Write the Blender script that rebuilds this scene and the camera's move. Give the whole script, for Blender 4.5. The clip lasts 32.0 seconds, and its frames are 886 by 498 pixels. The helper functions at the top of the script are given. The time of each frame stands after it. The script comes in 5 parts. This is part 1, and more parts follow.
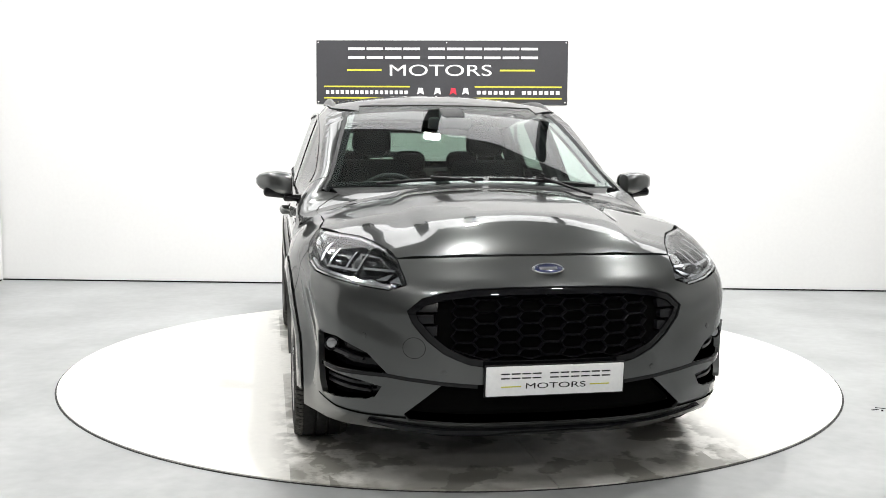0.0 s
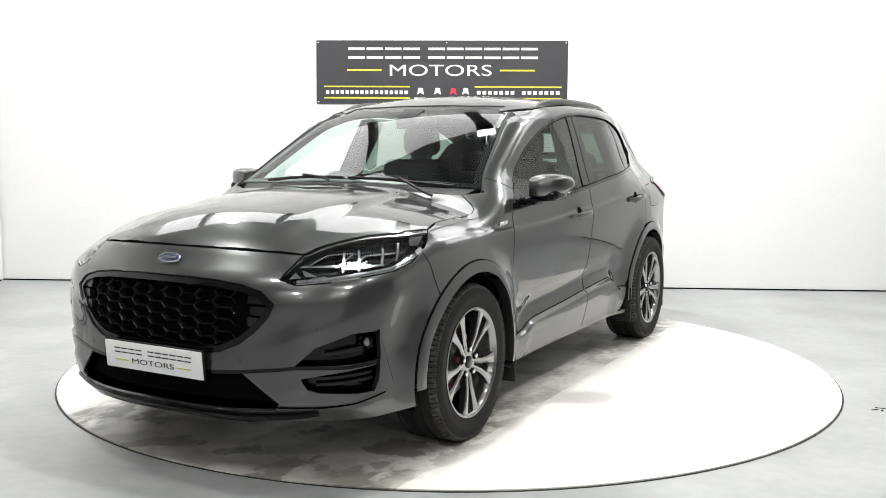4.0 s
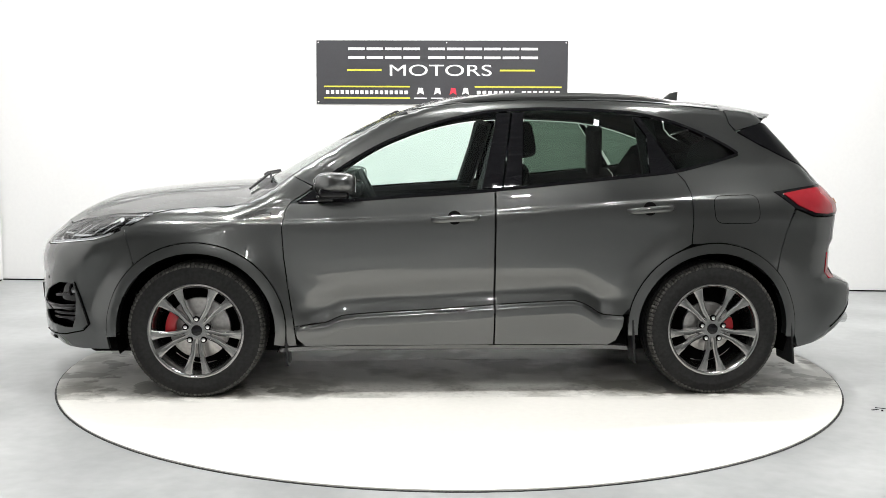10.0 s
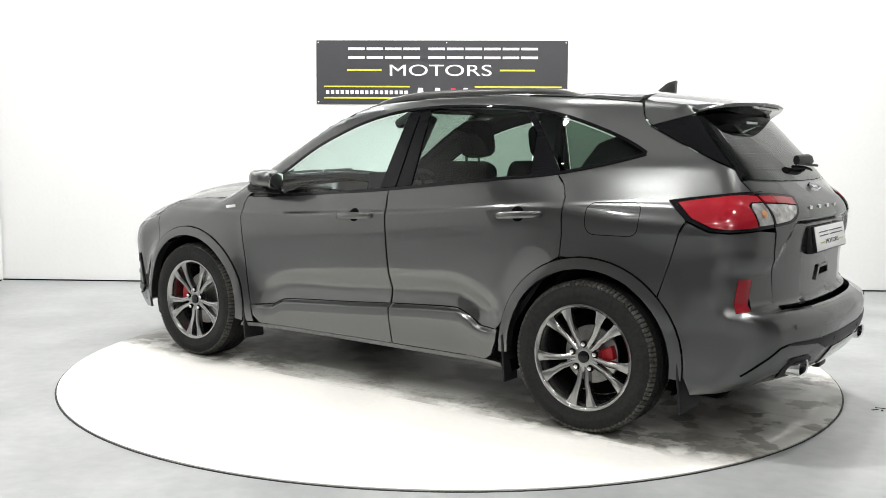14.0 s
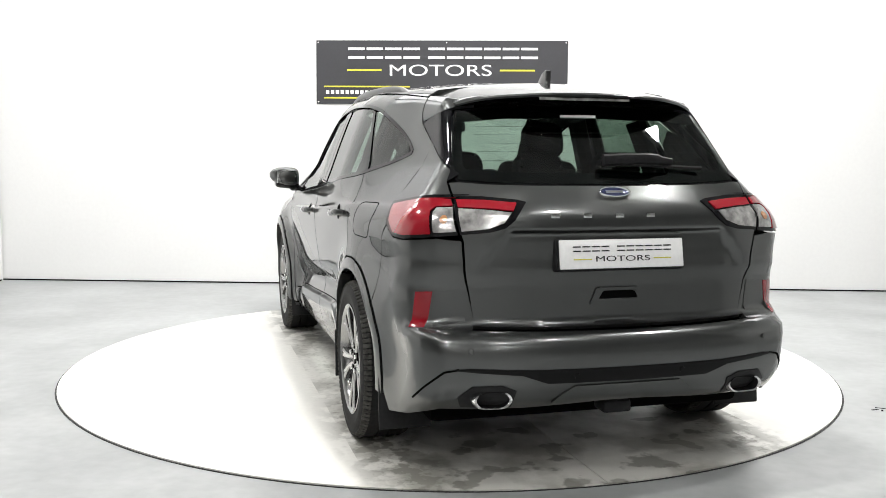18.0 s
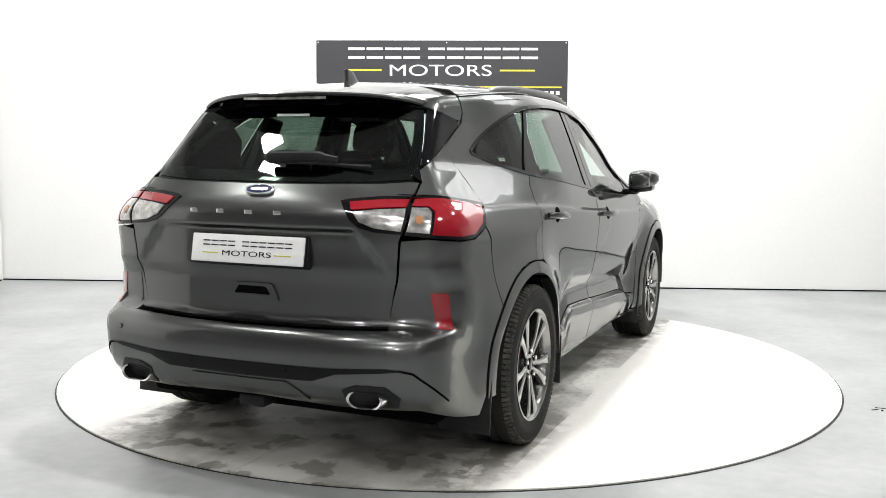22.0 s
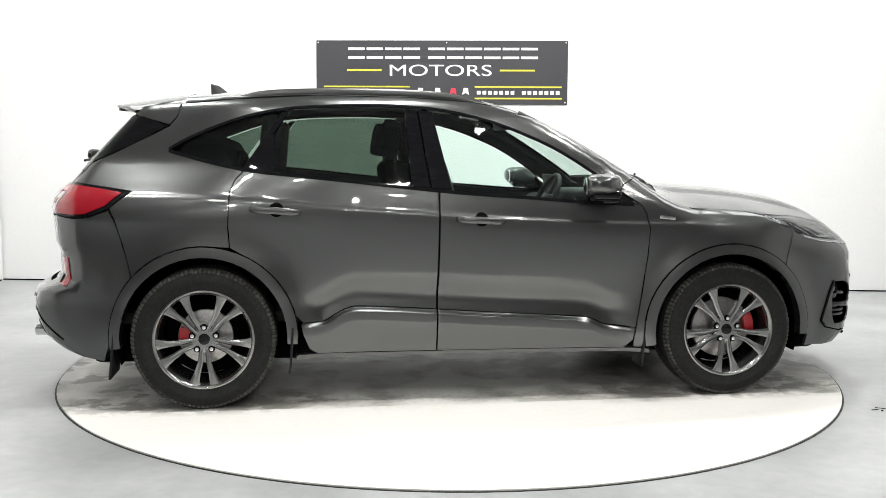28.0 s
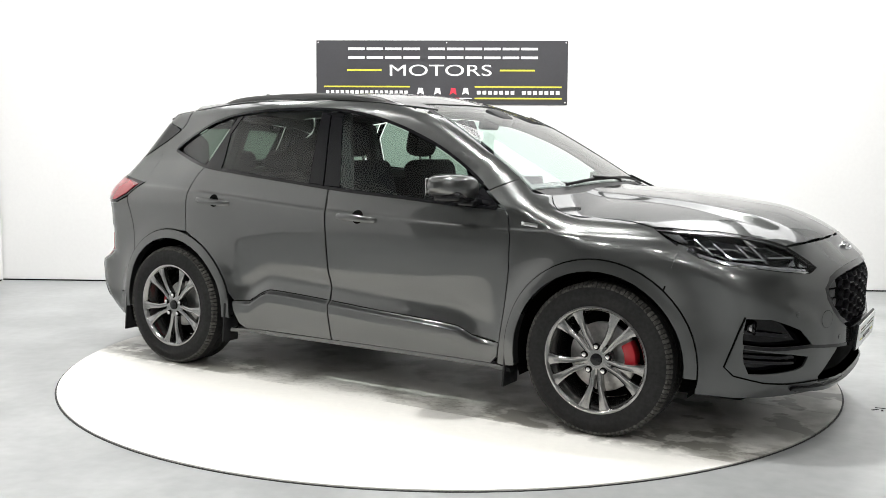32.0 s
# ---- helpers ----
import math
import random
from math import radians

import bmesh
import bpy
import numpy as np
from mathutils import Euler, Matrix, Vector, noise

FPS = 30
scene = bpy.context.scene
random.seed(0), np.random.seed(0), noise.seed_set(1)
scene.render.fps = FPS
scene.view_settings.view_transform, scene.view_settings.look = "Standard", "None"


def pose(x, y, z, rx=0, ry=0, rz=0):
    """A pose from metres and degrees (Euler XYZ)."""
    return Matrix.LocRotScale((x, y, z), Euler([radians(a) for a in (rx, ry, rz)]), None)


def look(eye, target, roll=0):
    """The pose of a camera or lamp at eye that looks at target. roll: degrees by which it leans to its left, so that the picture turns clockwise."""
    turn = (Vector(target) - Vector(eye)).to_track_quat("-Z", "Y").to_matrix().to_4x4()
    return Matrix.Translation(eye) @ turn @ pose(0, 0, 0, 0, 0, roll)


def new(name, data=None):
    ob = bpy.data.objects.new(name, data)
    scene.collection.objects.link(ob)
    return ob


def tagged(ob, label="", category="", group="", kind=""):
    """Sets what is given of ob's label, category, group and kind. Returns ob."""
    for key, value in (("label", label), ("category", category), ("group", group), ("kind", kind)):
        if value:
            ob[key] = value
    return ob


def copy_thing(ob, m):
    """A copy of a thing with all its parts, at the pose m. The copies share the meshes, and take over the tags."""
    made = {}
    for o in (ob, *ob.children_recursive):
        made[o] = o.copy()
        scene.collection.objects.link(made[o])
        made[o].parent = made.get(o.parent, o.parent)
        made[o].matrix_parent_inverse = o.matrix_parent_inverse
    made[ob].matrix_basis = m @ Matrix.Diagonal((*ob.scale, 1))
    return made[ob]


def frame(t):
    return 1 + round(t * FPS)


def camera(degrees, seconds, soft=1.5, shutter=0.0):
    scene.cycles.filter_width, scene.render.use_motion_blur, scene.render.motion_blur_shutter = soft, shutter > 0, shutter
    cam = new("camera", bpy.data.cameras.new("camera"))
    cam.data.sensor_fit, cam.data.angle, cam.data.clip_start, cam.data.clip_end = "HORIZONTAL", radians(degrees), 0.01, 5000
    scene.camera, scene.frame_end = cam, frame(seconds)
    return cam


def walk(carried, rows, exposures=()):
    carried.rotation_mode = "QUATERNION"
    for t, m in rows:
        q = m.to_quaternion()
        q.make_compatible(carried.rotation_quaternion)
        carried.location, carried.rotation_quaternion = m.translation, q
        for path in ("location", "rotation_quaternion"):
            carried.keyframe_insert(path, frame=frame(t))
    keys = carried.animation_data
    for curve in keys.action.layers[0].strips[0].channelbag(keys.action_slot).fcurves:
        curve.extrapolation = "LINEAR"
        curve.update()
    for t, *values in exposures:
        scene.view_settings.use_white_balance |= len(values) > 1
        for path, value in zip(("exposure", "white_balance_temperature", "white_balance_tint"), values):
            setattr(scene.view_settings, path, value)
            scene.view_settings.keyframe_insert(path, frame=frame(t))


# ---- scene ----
cam = camera(50.54, 32.0, soft=0.78)
EYE, AIM = (0.0, -5.685, 1.279), (-0.034, -0.712, 0.76)
walk(cam, [(0.0, look(EYE, AIM, 0.404)), (32.0, look(EYE, AIM, 0.404))])

# ---- light ----
world = bpy.data.worlds.new("world")
world.use_nodes = True
scene.world = world
sky = world.node_tree.nodes["Background"]
sky.inputs[0].default_value, sky.inputs[1].default_value = (0.75, 0.85, 1.0, 1), 0.15
scene.view_settings.exposure = -0.08

# the pair at y -4.6 is unseen, added for spot reflections on the flanks
# x, y, watts
FLOODS = [(-2.4, 1.06, 48), (0.0, 1.06, 66), (2.4, 1.06, 80), (-2.4, -1.15, 52), (0.0, -1.3, 88), (2.4, -1.15, 52), (-1.7, -3.1, 16), (1.7, -3.1, 16), (-0.9, -4.6, 22), (0.9, -4.6, 22),
          (-1.5, -7.2, 50), (1.5, -7.2, 50), (-1.5, -10.2, 50), (1.5, -10.2, 50)]
CEIL = 4.3


# ---- materials ----
def material(name, colour, rough=0.5, metal=0.0, coat=0.0, coat_rough=0.03, spec=0.5, grain=0.0, grain_scale=60.0, bump=0.0, bump_scale=200.0, stain=0.0, stain_scale=1.5):
    """A procedural surface with fine grain, larger stains and relief."""
    m = bpy.data.materials.new(name)
    m.use_nodes = True
    n, l = m.node_tree.nodes, m.node_tree.links
    b = n["Principled BSDF"]
    b.inputs["Base Color"].default_value = (*colour, 1)
    b.inputs["Roughness"].default_value, b.inputs["Metallic"].default_value = rough, metal
    b.inputs["Coat Weight"].default_value, b.inputs["Coat Roughness"].default_value = coat, coat_rough
    b.inputs["Specular IOR Level"].default_value = spec
    at = n.new("ShaderNodeTexCoord")
    if grain or stain:
        last = None
        for scale, size, detail in ((grain_scale, grain, 3.0), (stain_scale, stain, 8.0)):
            if not size:
                continue
            t = n.new("ShaderNodeTexNoise")
            t.inputs["Scale"].default_value, t.inputs["Detail"].default_value = scale, detail
            l.new(at.outputs["Object"], t.inputs["Vector"])
            r = n.new("ShaderNodeMapRange")
            r.inputs[1].default_value, r.inputs[2].default_value = 0.3, 0.7
            r.inputs[3].default_value, r.inputs[4].default_value = 1 - size, 1 + size
            l.new(t.outputs[0], r.inputs[0])
            mul = n.new("ShaderNodeVectorMath")
            mul.operation = "SCALE"
            if last is None:
                mul.inputs[0].default_value = colour
            else:
                l.new(last, mul.inputs[0])
            l.new(r.outputs[0], mul.inputs["Scale"])
            last = mul.outputs[0]
        l.new(last, b.inputs["Base Color"])
    if bump:
        t = n.new("ShaderNodeTexNoise")
        t.inputs["Scale"].default_value, t.inputs["Detail"].default_value = bump_scale, 4.0
        l.new(at.outputs["Object"], t.inputs["Vector"])
        k = n.new("ShaderNodeBump")
        k.inputs["Strength"].default_value, k.inputs["Distance"].default_value = bump, 0.004
        l.new(t.outputs[0], k.inputs["Height"])
        l.new(k.outputs[0], b.inputs["Normal"])
    return m


PAINT_EDGE = (0.22, 0.22, 0.22, 1)


def glass(name, tint, ior=1.5):
    """A thin pane: tinted see-through, with the gloss of its surface."""
    m = bpy.data.materials.new(name)
    m.use_nodes = True
    n, l = m.node_tree.nodes, m.node_tree.links
    n.remove(n["Principled BSDF"])
    t, g, x, f, k = (n.new("ShaderNodeBsdf" + k) if k[0] in "TG" else n.new("ShaderNode" + k) for k in ("Transparent", "Glossy", "MixShader", "LayerWeight", "Math"))
    h = n.new("ShaderNodeMath")
    t.inputs[0].default_value = (*tint, 1)
    g.inputs["Roughness"].default_value = 0.0
    f.inputs["Blend"].default_value = 0.5
    k.operation, k.inputs[1].default_value = "POWER", 5.0
    h.operation, h.inputs[1].default_value, h.inputs[2].default_value = "MULTIPLY_ADD", 0.93, 1.5 * ((ior - 1) / (ior + 1)) ** 2
    l.new(f.outputs["Facing"], k.inputs[0])
    l.new(k.outputs[0], h.inputs[0])
    l.new(h.outputs[0], x.inputs[0])
    l.new(t.outputs[0], x.inputs[1])
    l.new(g.outputs[0], x.inputs[2])
    l.new(x.outputs[0], n["Material Output"].inputs[0])
    return m


def glowing(name, colour, power):
    m = bpy.data.materials.new(name)
    m.use_nodes = True
    b = m.node_tree.nodes["Principled BSDF"]
    b.inputs["Base Color"].default_value = (0.8, 0.8, 0.8, 1)
    b.inputs["Emission Color"].default_value, b.inputs["Emission Strength"].default_value = (*colour, 1), power
    return m


PAINT = material("grey_metallic_paint", (0.080, 0.083, 0.082), 0.28, 0.85, 1.0, 0.012, grain=0.08, grain_scale=900)
PAINT.node_tree.nodes["Principled BSDF"].inputs["Specular Tint"].default_value = PAINT_EDGE
PAINT.node_tree.nodes["Principled BSDF"].inputs["Coat IOR"].default_value = 1.62
GLOSS_BLACK = material("gloss_black", (0.005, 0.005, 0.006), 0.035, spec=0.3)
GRILLE = material("grille_black", (0.008, 0.008, 0.0095), 0.3, spec=0.35)
SATIN_BLACK = material("satin_black", (0.006, 0.006, 0.0065), 0.45, spec=0.15)
PLASTIC = material("black_plastic", (0.011, 0.011, 0.012), 0.5, spec=0.25, grain=0.2, bump=0.15, bump_scale=900)
RUBBER = material("tyre_rubber", (0.018, 0.018, 0.018), 0.75, spec=0.15, grain=0.2, grain_scale=60, stain=0.12, stain_scale=9, bump=0.2)
TREAD = material("dusty_tread", (0.055, 0.054, 0.050), 0.85, spec=0.1, grain=0.45, grain_scale=45, stain=0.3, stain_scale=7, bump=0.3)
# joints, and recesses whose shade is put into this near-black
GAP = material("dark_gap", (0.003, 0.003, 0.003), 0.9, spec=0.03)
CHROME = material("chrome", (0.75, 0.75, 0.75), 0.08, 1.0)
SMOKED = material("smoked_chrome", (0.36, 0.36, 0.37), 0.14, 1.0)
DARK_CHROME = material("dark_chrome", (0.16, 0.16, 0.16), 0.2, 1.0)
ALLOY = material("dark_alloy", (0.26, 0.26, 0.257), 0.20, 0.95, 0.5, grain=0.05)
STEEL = material("brake_steel", (0.42, 0.41, 0.40), 0.38, 1.0, grain=0.15)
RED = material("red_caliper", (0.45, 0.012, 0.02), 0.35, 0, 0.4)
GLASS_CLEAR = glass("clear_glass", (0.80, 0.90, 0.86))
GLASS_DARK = glass("privacy_glass", (0.25, 0.32, 0.275))
MIRROR = material("mirror_glass", (0.9, 0.9, 0.9), 0.01, 1.0)
LENS = glass("lamp_lens", (0.92, 0.94, 0.95), 1.32)
RED_LENS = material("red_lens", (0.26, 0.004, 0.012), 0.1, 0, 0.8)
CLEAR_LENS = material("clear_lamp", (0.40, 0.39, 0.385), 0.2, 0.6, 0.9, grain=0.5, grain_scale=26)
AMBER = material("amber_lens", (0.42, 0.20, 0.09), 0.2, 0, 0.6)
REFLECTOR = material("lamp_reflector", (0.5, 0.5, 0.52), 0.12, 1.0)
WHITE_LENS = material("lamp_white", (0.26, 0.26, 0.27), 0.15, 0.6, 0.6, grain=0.4, grain_scale=40)
FABRIC = material("black_seat_fabric", (0.012, 0.012, 0.013), 0.9, spec=0.12, grain=0.3, bump=0.4, bump_scale=500)
TRIM = material("dark_cabin_trim", (0.018, 0.019, 0.020), 0.6, spec=0.2, grain=0.2, bump=0.2)
HEADLINER = material("grey_headliner", (0.30, 0.30, 0.29), 0.95, grain=0.06)
PLATE = material("white_plate", (0.88, 0.88, 0.88), 0.3, grain=0.03, stain=0.03)
INK = material("black_ink", (0.012, 0.012, 0.014), 0.5)
YELLOW = material("yellow_ink", (0.62, 0.60, 0.06), 0.5)
BLUE = material("blue_enamel", (0.012, 0.02, 0.075), 0.2, 0.2, 0.8)
SIGN = material("dark_sign_board", (0.036, 0.036, 0.041), 0.5, grain=0.05, stain=0.08, stain_scale=2)
SIGN_WHITE = material("white_lettering", (0.85, 0.85, 0.85), 0.5)
SIGN_RED = material("red_lettering", (0.65, 0.03, 0.06), 0.5)
HOUSING = material("lamp_housing", (0.016, 0.016, 0.018), 0.15, 0.2, grain=0.3, grain_scale=18)
RAIL = material("satin_rail", (0.07, 0.071, 0.07), 0.35, 0.7, grain=0.1, grain_scale=300)
WALL = material("white_wall_paint", (0.80, 0.80, 0.795), 0.7, grain=0.012, grain_scale=30, stain=0.02, stain_scale=0.7, bump=0.08, bump_scale=60)
GREY_WALL = material("grey_cladding", (0.47, 0.475, 0.47), 0.55, grain=0.06, stain=0.12)
ROOFING = material("grey_roof_sheet", (0.42, 0.425, 0.425), 0.6, grain=0.08, stain=0.15)
RAFTER = material("rafter_steel", (0.06, 0.06, 0.062), 0.5, 0.3, grain=0.1)
FLOOR = material("grey_floor_paint", (0.325, 0.336, 0.336), 0.34, grain=0.06, grain_scale=14, stain=0.20, stain_scale=1.3, bump=0.06, bump_scale=30)
RING = material("steel_ring", (0.02, 0.02, 0.02), 0.6, 0.4, grain=0.4, grain_scale=8)
CASE = material("lamp_case", (0.75, 0.75, 0.75), 0.4)
GLOW = glowing("lamp_glow", (1.0, 0.98, 0.95), 60.0)
ROOF_LIGHT = glowing("translucent_roof_sheet", (1.0, 1.0, 1.0), 3.2)


def disc_material():
    """Cream-white painted deck with worn tyre marks, damp patches, grime and the car's painted shade."""
    m = material("white_deck_paint", (0.80, 0.79, 0.75), 0.42, grain=0.02, grain_scale=25, bump=0.08, bump_scale=40)
    n, l = m.node_tree.nodes, m.node_tree.links
    b = n["Principled BSDF"]
    base = b.inputs["Base Color"].links[0].from_socket
    at = n.new("ShaderNodeTexCoord").outputs["Object"]
    sep = n.new("ShaderNodeSeparateXYZ")
    l.new(at, sep.inputs[0])

    def op(kind, a, c=0.0, d=0.0):
        k = n.new("ShaderNodeMath")
        k.operation = kind
        for i, v in enumerate((a, c, d)):
            if isinstance(v, (int, float)):
                k.inputs[i].default_value = v
            else:
                l.new(v, k.inputs[i])
        return k.outputs[0]

    def noisy(scale, detail, lo, hi):
        t = n.new("ShaderNodeTexNoise")
        t.inputs["Scale"].default_value, t.inputs["Detail"].default_value = scale, detail
        l.new(at, t.inputs["Vector"])
        r = n.new("ShaderNodeMapRange")
        r.inputs[1].default_value, r.inputs[2].default_value = lo, hi
        l.new(t.outputs[0], r.inputs[0])
        return r.outputs[0]

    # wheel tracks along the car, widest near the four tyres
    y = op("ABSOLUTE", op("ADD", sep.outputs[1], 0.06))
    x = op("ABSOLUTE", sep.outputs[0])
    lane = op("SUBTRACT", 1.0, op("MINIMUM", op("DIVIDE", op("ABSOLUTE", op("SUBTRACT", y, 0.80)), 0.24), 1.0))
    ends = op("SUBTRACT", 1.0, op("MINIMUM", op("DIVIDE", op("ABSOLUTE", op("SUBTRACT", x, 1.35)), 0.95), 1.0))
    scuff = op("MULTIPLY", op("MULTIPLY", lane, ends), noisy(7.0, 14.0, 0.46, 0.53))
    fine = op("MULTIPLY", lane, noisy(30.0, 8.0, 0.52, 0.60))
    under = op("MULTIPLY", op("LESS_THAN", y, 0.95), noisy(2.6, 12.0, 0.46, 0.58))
    # grime film with the car's shade painted in across its whole width
    film_and_shade = op("MULTIPLY", op("MINIMUM", op("MAXIMUM", op("DIVIDE", op("SUBTRACT", 0.98, y), 0.10), 0.0), 1.0), noisy(1.6, 10.0, 0.15, 0.75))
    dirt_and_shade = op("ADD", op("MULTIPLY", scuff, 1.3), op("MULTIPLY", fine, 0.22))
    dirt_and_shade = op("ADD", dirt_and_shade, op("ADD", op("MULTIPLY", under, 0.45), op("MULTIPLY", film_and_shade, 0.42)))
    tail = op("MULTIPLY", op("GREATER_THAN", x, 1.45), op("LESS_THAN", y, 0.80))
    dirt_and_shade = op("ADD", dirt_and_shade, op("MULTIPLY", op("MULTIPLY", tail, noisy(4.2, 5.0, 0.56, 0.60)), 0.5))
    dirt_and_shade = op("MINIMUM", dirt_and_shade, 0.9)
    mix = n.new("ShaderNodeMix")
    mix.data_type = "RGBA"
    l.new(dirt_and_shade, mix.inputs[0])
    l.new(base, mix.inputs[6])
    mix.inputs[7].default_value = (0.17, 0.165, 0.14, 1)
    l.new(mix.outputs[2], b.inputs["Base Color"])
    return m


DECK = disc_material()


# ---- building helpers ----
def mesh_data(name, verts, faces, mat, normals=None, smooth=True):
    me = bpy.data.meshes.new(name)
    me.from_pydata([tuple(map(float, v)) for v in verts], [], [tuple(map(int, f)) for f in faces])
    if mat:
        me.materials.append(mat)
    if smooth:
        me.polygons.foreach_set("use_smooth", [True] * len(me.polygons))
        if normals is not None:
            me.normals_split_custom_set_from_vertices([tuple(map(float, v)) for v in normals])
    return me


def part(name, shape, mat, parent, label="", m=None, smooth=True):
    """One mesh object under a thing or a part, from a bmesh or from (verts, faces[, normals])."""
    if isinstance(shape, bmesh.types.BMesh):
        me = bpy.data.meshes.new(name)
        shape.to_mesh(me)
        shape.free()
        me.materials.append(mat)
        me.polygons.foreach_set("use_smooth", [smooth] * len(me.polygons))
        if smooth:
            me.set_sharp_from_angle(angle=radians(38))
    elif isinstance(shape, bpy.types.Mesh):
        me = shape
    else:
        me = mesh_data(name, shape[0], shape[1], mat, shape[2] if len(shape) > 2 else None, smooth)
        if smooth and len(shape) < 3:
            me.set_sharp_from_angle(angle=radians(38))
    ob = new(name, me)
    ob.parent = parent
    if m is not None:
        ob.matrix_local = m
    if label:
        ob["label"] = label
    return ob


def thing(name, label, category, group="", kind=""):
    return tagged(new(name), label, category, group, kind)


def box(sx, sy, sz, at=(0, 0, 0), bevel=0.01, segments=2, turn=None):
    bm = bmesh.new()
    bmesh.ops.create_cube(bm, size=1)
    bmesh.ops.scale(bm, vec=(sx, sy, sz), verts=bm.verts)
    if bevel:
        bmesh.ops.bevel(bm, geom=list(bm.edges), offset=min(bevel, sx / 2.1, sy / 2.1, sz / 2.1), segments=segments, affect="EDGES", profile=0.5)
    if turn is not None:
        bmesh.ops.transform(bm, matrix=turn, verts=bm.verts)
    bmesh.ops.translate(bm, vec=at, verts=bm.verts)
    return bm


def join(*bms):
    out = bmesh.new()
    for b in bms:
        me = bpy.data.meshes.new("tmp")
        b.to_mesh(me)
        b.free()
        out.from_mesh(me)
        bpy.data.meshes.remove(me)
    return out


def cylinder(r, depth, at=(0, 0, 0), axis="z", sides=24, r2=None, bevel=0.0):
    bm = bmesh.new()
    bmesh.ops.create_cone(bm, cap_ends=True, segments=sides, radius1=r, radius2=r if r2 is None else r2, depth=depth)
    if bevel:
        rim = [e for e in bm.edges if abs(e.verts[0].co.z - e.verts[1].co.z) < 1e-6 and len(e.link_faces) == 2]
        bmesh.ops.bevel(bm, geom=rim, offset=bevel, segments=2, affect="EDGES", profile=0.5)
    turn = {"z": Matrix(), "x": pose(0, 0, 0, 0, 90, 0), "y": pose(0, 0, 0, 90, 0, 0)}[axis]
    bmesh.ops.transform(bm, matrix=Matrix.Translation(at) @ turn, verts=bm.verts)
    return bm


def spline(points, n=8, closed=False):
    """Catmull-Rom through the points (any dimension)."""
    p = np.array(points, float)
    k, out = len(p), []
    for i in range(k if closed else k - 1):
        a, b, c, d = (p[(i + j) % k] if closed else p[min(max(i + j, 0), k - 1)] for j in (-1, 0, 1, 2))
        for s in range(n):
            t = s / n
            out.append(0.5 * (2 * b + (c - a) * t + (2 * a - 5 * b + 4 * c - d) * t * t + (3 * b - a - 3 * c + d) * t ** 3))
    if not closed:
        out.append(p[-1])
    return np.array(out)


def tube(path, radius, sides=10, squash=(1.0, 1.0), closed=False):
    """A round or oval bar along a path; radius may be one number or one for each point."""
    p = np.array(path, float)
    k = len(p)
    rad = np.broadcast_to(np.array(radius, float), (k,))
    verts, faces = [], []
    for i in range(k):
        a, b = (p[i - 1], p[(i + 1) % k]) if closed else (p[max(i - 1, 0)], p[min(i + 1, k - 1)])
        d = Vector(b - a).normalized()
        side = d.cross(Vector((0, 0, 1)))
        side = side.normalized() if side.length > 1e-4 else Vector((1, 0, 0))
        up = side.cross(d)
        for j in range(sides):
            w = 2 * math.pi * j / sides
            verts.append(Vector(p[i]) + side * (math.cos(w) * rad[i] * squash[0]) + up * (math.sin(w) * rad[i] * squash[1]))
    for i in range(k if closed else k - 1):
        for j in range(sides):
            a, b, q = i * sides, ((i + 1) % k) * sides, (j + 1) % sides
            faces.append((a + j, a + q, b + q, b + j))
    if not closed:
        faces += [tuple(range(sides))[::-1], tuple((k - 1) * sides + j for j in range(sides))]
    return verts, faces


def lathe(profile, sides=48, axis="y"):
    """Turns (radius, height) pairs round the y axis (or z)."""
    verts, faces, k = [], [], len(profile)
    for i in range(sides):
        w = 2 * math.pi * i / sides
        for r, h in profile:
            verts.append((r * math.cos(w), h, r * math.sin(w)) if axis == "y" else (r * math.cos(w), r * math.sin(w), h))
    for i in range(sides):
        a, b = i * k, ((i + 1) % sides) * k
        for j in range(k - 1):
            f = (a + j, a + j + 1, b + j + 1, b + j)
            faces.append(f if axis == "y" else f[::-1])
    return verts, faces


def prism(outline, depth, bevel=0.0):
    """A flat outline in x-z, thickened along y and bevelled."""
    bm = bmesh.new()
    f = bm.faces.new([bm.verts.new((x, 0, z)) for x, z in outline])
    top = bmesh.ops.extrude_face_region(bm, geom=[f])
    bmesh.ops.translate(bm, vec=(0, depth, 0), verts=[v for v in top["geom"] if isinstance(v, bmesh.types.BMVert)])
    bmesh.ops.recalc_face_normals(bm, faces=bm.faces)
    if bevel:
        bmesh.ops.bevel(bm, geom=list(bm.edges), offset=bevel, segments=2, affect="EDGES", profile=0.5)
    return bm


def writing(name, text, mat, parent, m, height, stretch=1.0, depth=0.002):
    cu = bpy.data.curves.new(name, "FONT")
    cu.body, cu.size, cu.extrude = text, height / 0.70, depth
    cu.align_x, cu.align_y = "CENTER", "CENTER"
    cu.materials.append(mat)
    ob = new(name, cu)
    ob.parent = parent
    ob.matrix_local = m @ Matrix.Diagonal((stretch, 1, 1, 1))
    return ob


